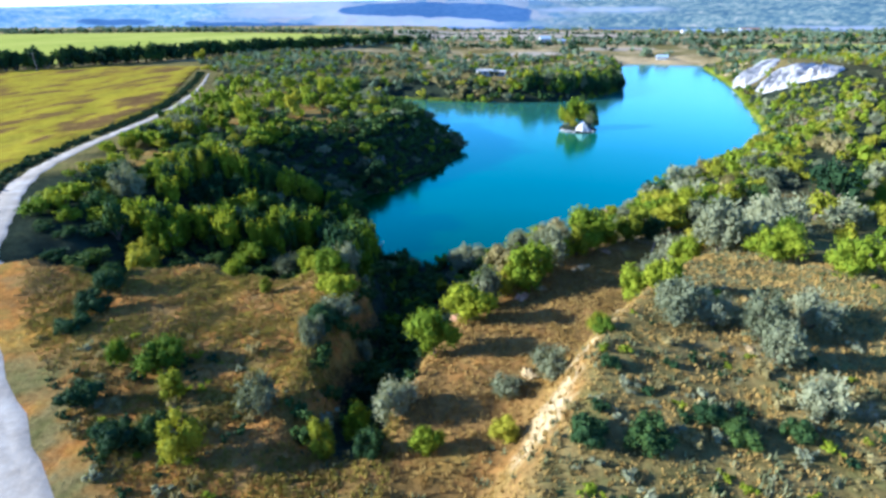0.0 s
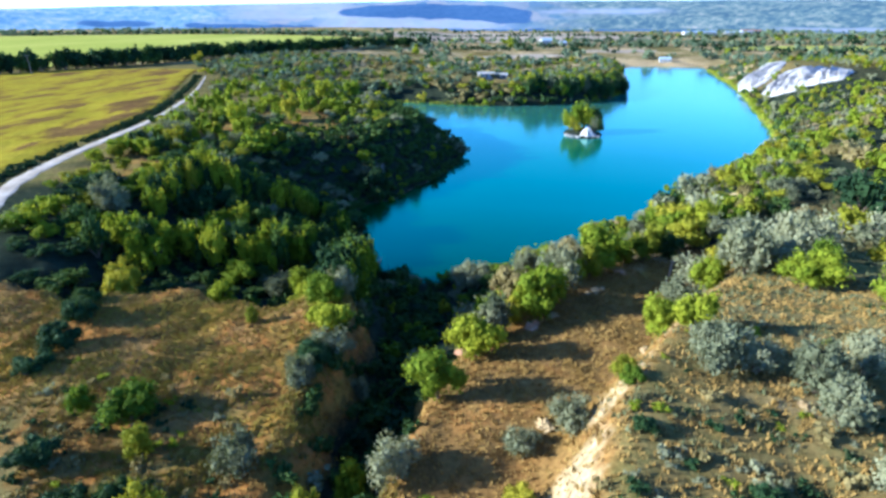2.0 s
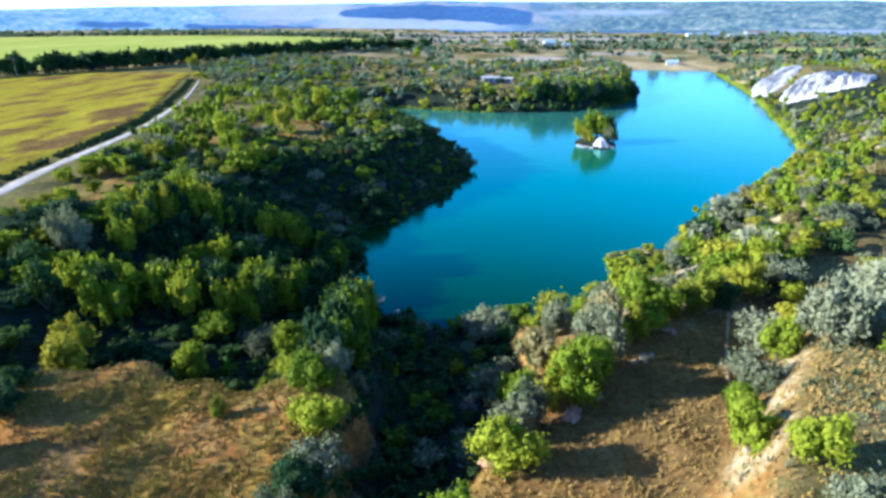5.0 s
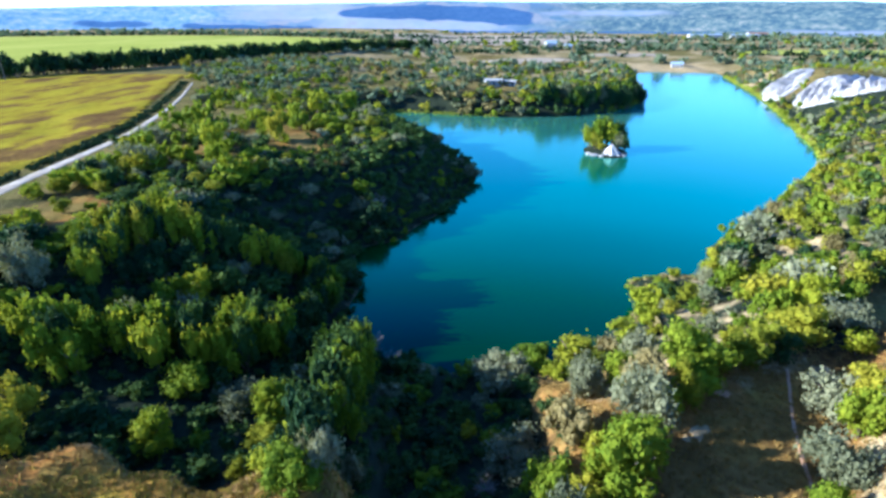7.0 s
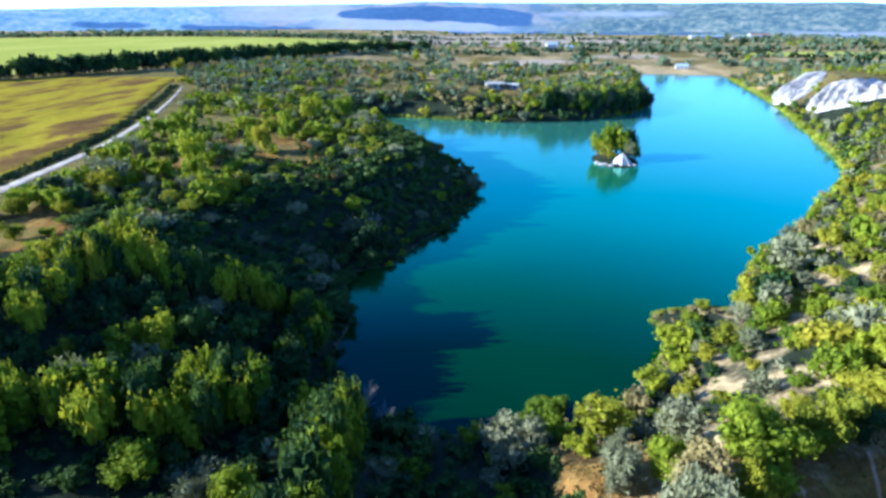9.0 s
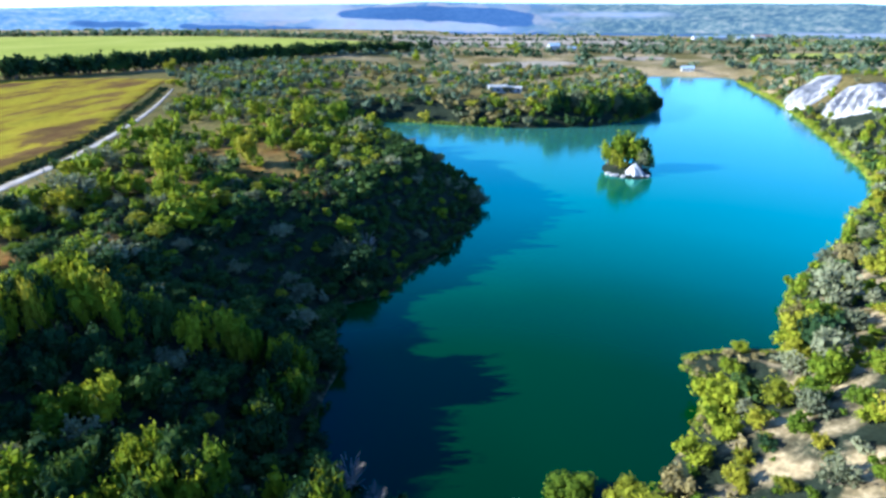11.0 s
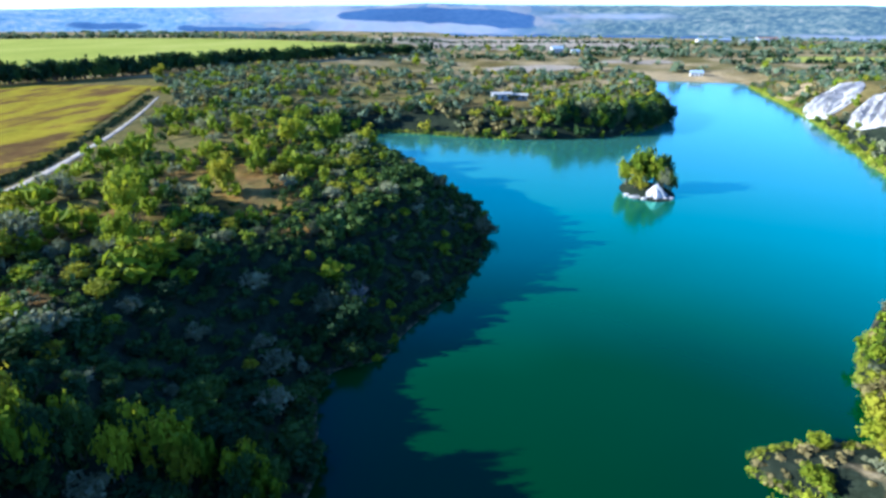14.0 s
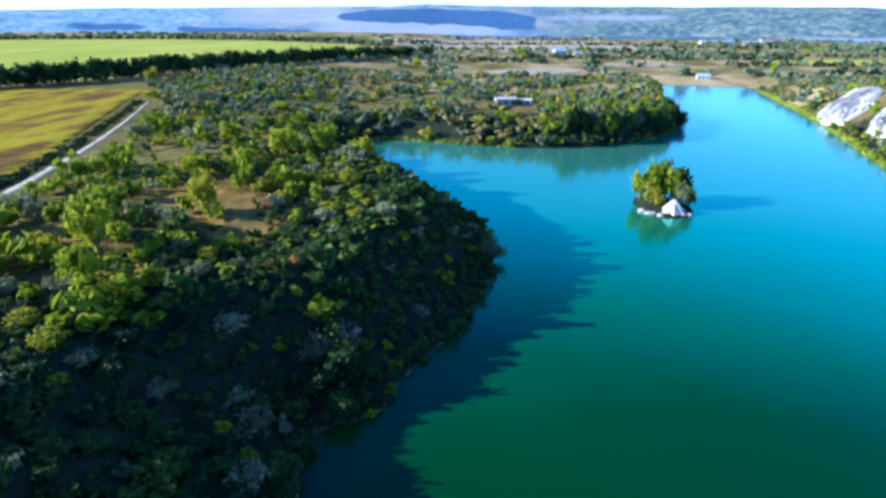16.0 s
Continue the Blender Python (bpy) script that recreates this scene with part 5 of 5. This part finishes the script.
def chalk_cone():
    """A ribbed white spoil cone."""
    a, k = np.meshgrid(np.linspace(0, 2 * math.pi, 40, endpoint=False), np.linspace(0, 1, 9))
    r = (1 - k) ** 0.9 * (1 + 0.13 * np.sin(a * 7 + 1) * (1 - k) + 0.08 * np.sin(a * 13))
    x, y, z = 3.0 * r * np.cos(a), 2.5 * r * np.sin(a), 3.3 * k - 0.3 + 0.15 * np.sin(a * 5 + 9 * k)
    faces = [(i * 40 + j, i * 40 + (j + 1) % 40, (i + 1) * 40 + (j + 1) % 40, (i + 1) * 40 + j) for i in range(8) for j in range(40)]
    return mesh_of("chalk_mound", np.stack([x, y, z], -1).reshape(-1, 3), np.array(faces), CHALK)


mound = new("chalk_mound", chalk_cone())
mound.matrix_basis = pose(46.6, 204.6, 0.5)
tagged(mound, "ribbed white chalk mound at the islet's tip", "rock")
for n, (px, py, sx, sy, sz) in enumerate(((41.3, 203.8, 1.4, 0.9, 0.5), (43.4, 202.8, 1.0, 0.8, 0.4), (50.0, 203.6, 0.9, 0.7, 0.4), (39.8, 205.6, 0.8, 0.7, 0.5))):
    slab = new("boulder", rock("boulder", 300 + n, (sx, sy, sz), CHALK))
    slab.matrix_basis = pose(px, py, 0.2, 0, 0, 40 * n)
    tagged(slab, "white chalk boulder at the water's edge", "boulder", "boulders of the islet")
ISLET_TREES = (("yellow", 42.5, 208.5, 1.9, 4.2), ("green", 44.5, 212, 2.6, 8.2), ("green", 47.5, 210.5, 2.6, 7.6), ("dark", 50.5, 212, 2.5, 7.4), ("silver", 49.5, 208.5, 1.6, 4.6),
               ("green", 41.6, 213.5, 2.3, 6.4), ("dark", 51.8, 208.6, 1.4, 4.5), ("dark", 47, 215, 2.7, 7.8), ("yellow", 44.0, 206.6, 1.1, 2.6), ("dark", 51.5, 215, 2.0, 6.6))
for n, (kind, px, py, r, tall) in enumerate(ISLET_TREES):
    plant(kind, px, py, 1.2 * r, 1.12 * tall, "mid", n % 5, "tree crowded on the small chalk islet", 70 * n)


# ---------------------------------------------------------------- chalk cliff
def chalk_face(name, foot, top, seed, ribs):
    """An eroded white slope: ribs and gullies run down from a ragged upper edge."""
    nu, nv = 90, 26
    s, k = np.meshgrid(np.linspace(0, 1, nu), np.linspace(0, 1, nv))
    foot, top = np.array(foot, float), np.array(top, float)
    run_f, run_t = np.linspace(0, 1, len(foot)), np.linspace(0, 1, len(top))
    low = np.stack([np.interp(s, run_f, foot[:, i]) for i in range(3)], -1)
    high = np.stack([np.interp(s, run_t, top[:, i]) for i in range(3)], -1)
    p = low + (high - low) * k[..., None]
    rng = np.random.RandomState(seed)
    wander = s * ribs + 0.6 * np.sin(3 * k + seed) + 0.4 * waves(s * 30, k * 10, 9, seed, 3)
    ridge = (np.abs((wander % 1) - 0.5) * 2) ** 1.3
    second = np.abs(((wander * 2.7 + 0.3) % 1) - 0.5) * 2
    depth = (2.9 * ridge + 1.5 * second + 0.6 * waves(s * 60, k * 40, 9, seed + 3, 3)) * np.sin(np.pi * np.clip(k, 0, 1)) ** 0.7 * np.sin(np.pi * s) ** 0.3
    p[..., 2] = np.maximum(p[..., 2], land(p[..., 0], p[..., 1]) + 0.3)
    p[..., 0] -= depth * 1.0
    p[..., 2] += depth * 0.75 + 1.3 * waves(s * 40, 0 * s, 9, seed + 1, 3) * k - 0.6 * (1 - sm(0, 0.08, k))
    return mesh_of(name, p.reshape(-1, 3), grid_faces(nv, nu), CHALK)


for n, (foot, top, ribs) in enumerate(((
        [(148, 297, 0.6), (147, 286, 0.8), (150, 277, 1.2), (158, 269, 2.0), (166, 266, 4.0)], [(167, 315, 11.0), (172, 306, 14.6), (175, 296, 15.2), (176, 285, 14.0), (174, 272, 9.5)], 9),
        ([(162, 352, 1.0), (157, 340, 0.8), (153, 330, 0.8), (156, 321, 2.0)], [(180, 353, 10.5), (182, 345, 14.0), (179, 337, 14.6), (171, 326, 9.5)], 6))):
    face = new("chalk_cliff", chalk_face("chalk_cliff", foot, top, 400 + n, ribs))
    tagged(face, "bright white eroded chalk bank with gullies above the lake", "cliff", "chalk cliffs")

# pale loam scars and boulders on the banks
SCARS = ((6.2, 55.8, 1.4, 0.8, 0.7, 0), (7.8, 57.5, 0.8, 0.6, 0.5, 0), (12.6, 61.8, 1.5, 0.8, 0.6, 0), (15.2, 64.6, 1.0, 0.7, 0.5, 1), (31.5, 70.5, 1.1, 0.9, 0.7, 1), (20.2, 51.5, 0.5, 0.5, 0.45, 2),
         (20.8, 70.5, 1.6, 0.8, 0.4, 1), (35.2, 79.0, 1.9, 1.3, 0.9, 1), (26, 41.6, 0.5, 0.4, 0.3, 2), (27.4, 41.2, 0.6, 0.4, 0.25, 2), (24.6, 75.6, 0.9, 0.6, 0.5, 0), (11.5, 44.5, 0.6, 0.8, 0.6, 1),
         (22.5, 81, 1.6, 0.9, 0.9, 1), (14.0, 77.5, 1.3, 0.7, 0.7, 0))
for n, (px, py, sx, sy, sz, sort) in enumerate(SCARS):
    scar = new("boulder", rock("boulder", 330 + n, (sx * 0.85, sy * 0.85, sz * 0.6), (EARTH, PALE, PALE)[sort], 5, 0.5))
    scar.matrix_basis = pose(px, py, float(land(np.array([px]), np.array([py]))[0]) - 0.05, 0, 0, 35 * n)
    tagged(scar, ("pinkish lump of eroded loam", "sandy limestone outcrop", "small pale limestone block")[sort] + " on the bank", "boulder", "boulders on the banks")


# ---------------------------------------------------------------- buildings
def roof_mesh(length, depth, rise, over, thick=0.18):
    """A pitched roof with thickness, its eaves at z = 0."""
    bm = bmesh.new()
    a, b = length / 2 + over, depth / 2 + over
    shape = [(-b, 0), (0, rise), (b, 0), (b, thick), (0, rise + thick), (-b, thick)]
    rings = [[bm.verts.new((x, y, z)) for y, z in shape] for x in (-a, a)]
    for i in range(6):
        bm.faces.new((rings[0][i], rings[0][(i + 1) % 6], rings[1][(i + 1) % 6], rings[1][i]))
    bm.faces.new(rings[0][::-1])
    bm.faces.new(rings[1])
    return bm


def house(name, x, y, turn, length, depth, high, rise, roof, label, windows=3):
    base = new(name)
    base.matrix_basis = pose(x, y, float(land(np.array([x]), np.array([y]))[0]) - 0.2, 0, 0, turn)
    walls = boxes(((0, 0, high / 2), (length, depth, high), 0))
    for sx in (-1, 1):
        tri = [walls.verts.new((sx * (length / 2 - 0.05), sy, z)) for sy, z in ((-depth / 2, high), (depth / 2, high), (0, high + rise))]
        walls.faces.new(tri)
    part("wall", walls, PLASTER, base)
    top = part("roof", roof_mesh(length, depth, rise, 0.4), roof, base)
    top.location.z = high
    for k in range(windows):
        px = length * ((k + 0.5) / windows - 0.5)
        pane = part("window", boxes(((px, -depth / 2 - 0.02, high * 0.55), (1.1, 0.1, 1.2), 0)), GLASS, base)
        part("frame", boxes(((px, -depth / 2 - 0.05, high * 0.55 - 0.66), (1.4, 0.16, 0.12), 0), ((px, -depth / 2 - 0.05, high * 0.55 + 0.66), (1.4, 0.14, 0.1), 0)), PLASTER, pane)
    part("door", boxes(((length / 2 + 0.02, 0, 1.0), (0.1, 1.0, 2.0), 0)), TIMBER, base)
    return tagged(base, label, "building")


house("shed", 172, 514, -12, 9, 6, 2.4, 1.7, SHEET, "lakeside shed with a pale blue sheet-metal roof", 3)
house("house", 101, 755, 10, 13, 9, 5.5, 3.2, SHEET, "white country house with a pale blue roof among trees", 3)
house("house", 120, 742, 10, 9, 6, 3, 2.2, SHEET, "low outbuilding with a pale blue roof", 2)
house("ruin", 15, 336, 8, 9, 4, 3.0, 0.8, PLASTER, "small whitewashed ruined building among bushes", 3)
house("ruin", 24, 338, -10, 6, 3.5, 2.4, 0.6, PLASTER, "low white broken wall of a ruined building", 2)
house("farm_building", 446, 1165, 4, 62, 12, 4.5, 2, SHEET, "long white farm building far across the plain", 9)
house("farm_building", 522, 1172, -3, 50, 12, 4.5, 2, SHEET, "long pale-roofed farm building far across the plain", 7)
house("farm_building", 566, 1215, 6, 40, 14, 6, 3, TILE, "long white farm building with a brown roof", 6)


def pole(x, y):
    base = new("utility_pole")
    base.matrix_basis = pose(x, y, float(land(np.array([x]), np.array([y]))[0]) - 0.3, 0, 0, 30)
    bm = bmesh.new()
    bmesh.ops.create_cone(bm, cap_ends=True, segments=8, radius1=0.2, radius2=0.12, depth=10.5, matrix=Matrix.Translation((0, 0, 5.25)))
    part("mast", bm, TIMBER, base)
    part("crossarm", boxes(((0, 0, 9.8), (2.0, 0.14, 0.16), 0)), TIMBER, base)
    for dx in (-0.85, 0, 0.85):
        part("insulator", boxes(((dx, 0, 10.0), (0.1, 0.1, 0.25), 0)), PLASTER, base)
    return tagged(base, "grey weathered utility pole at the field's edge", "pole", "utility poles")


pole(-222, 300)
pole(-252, 318)
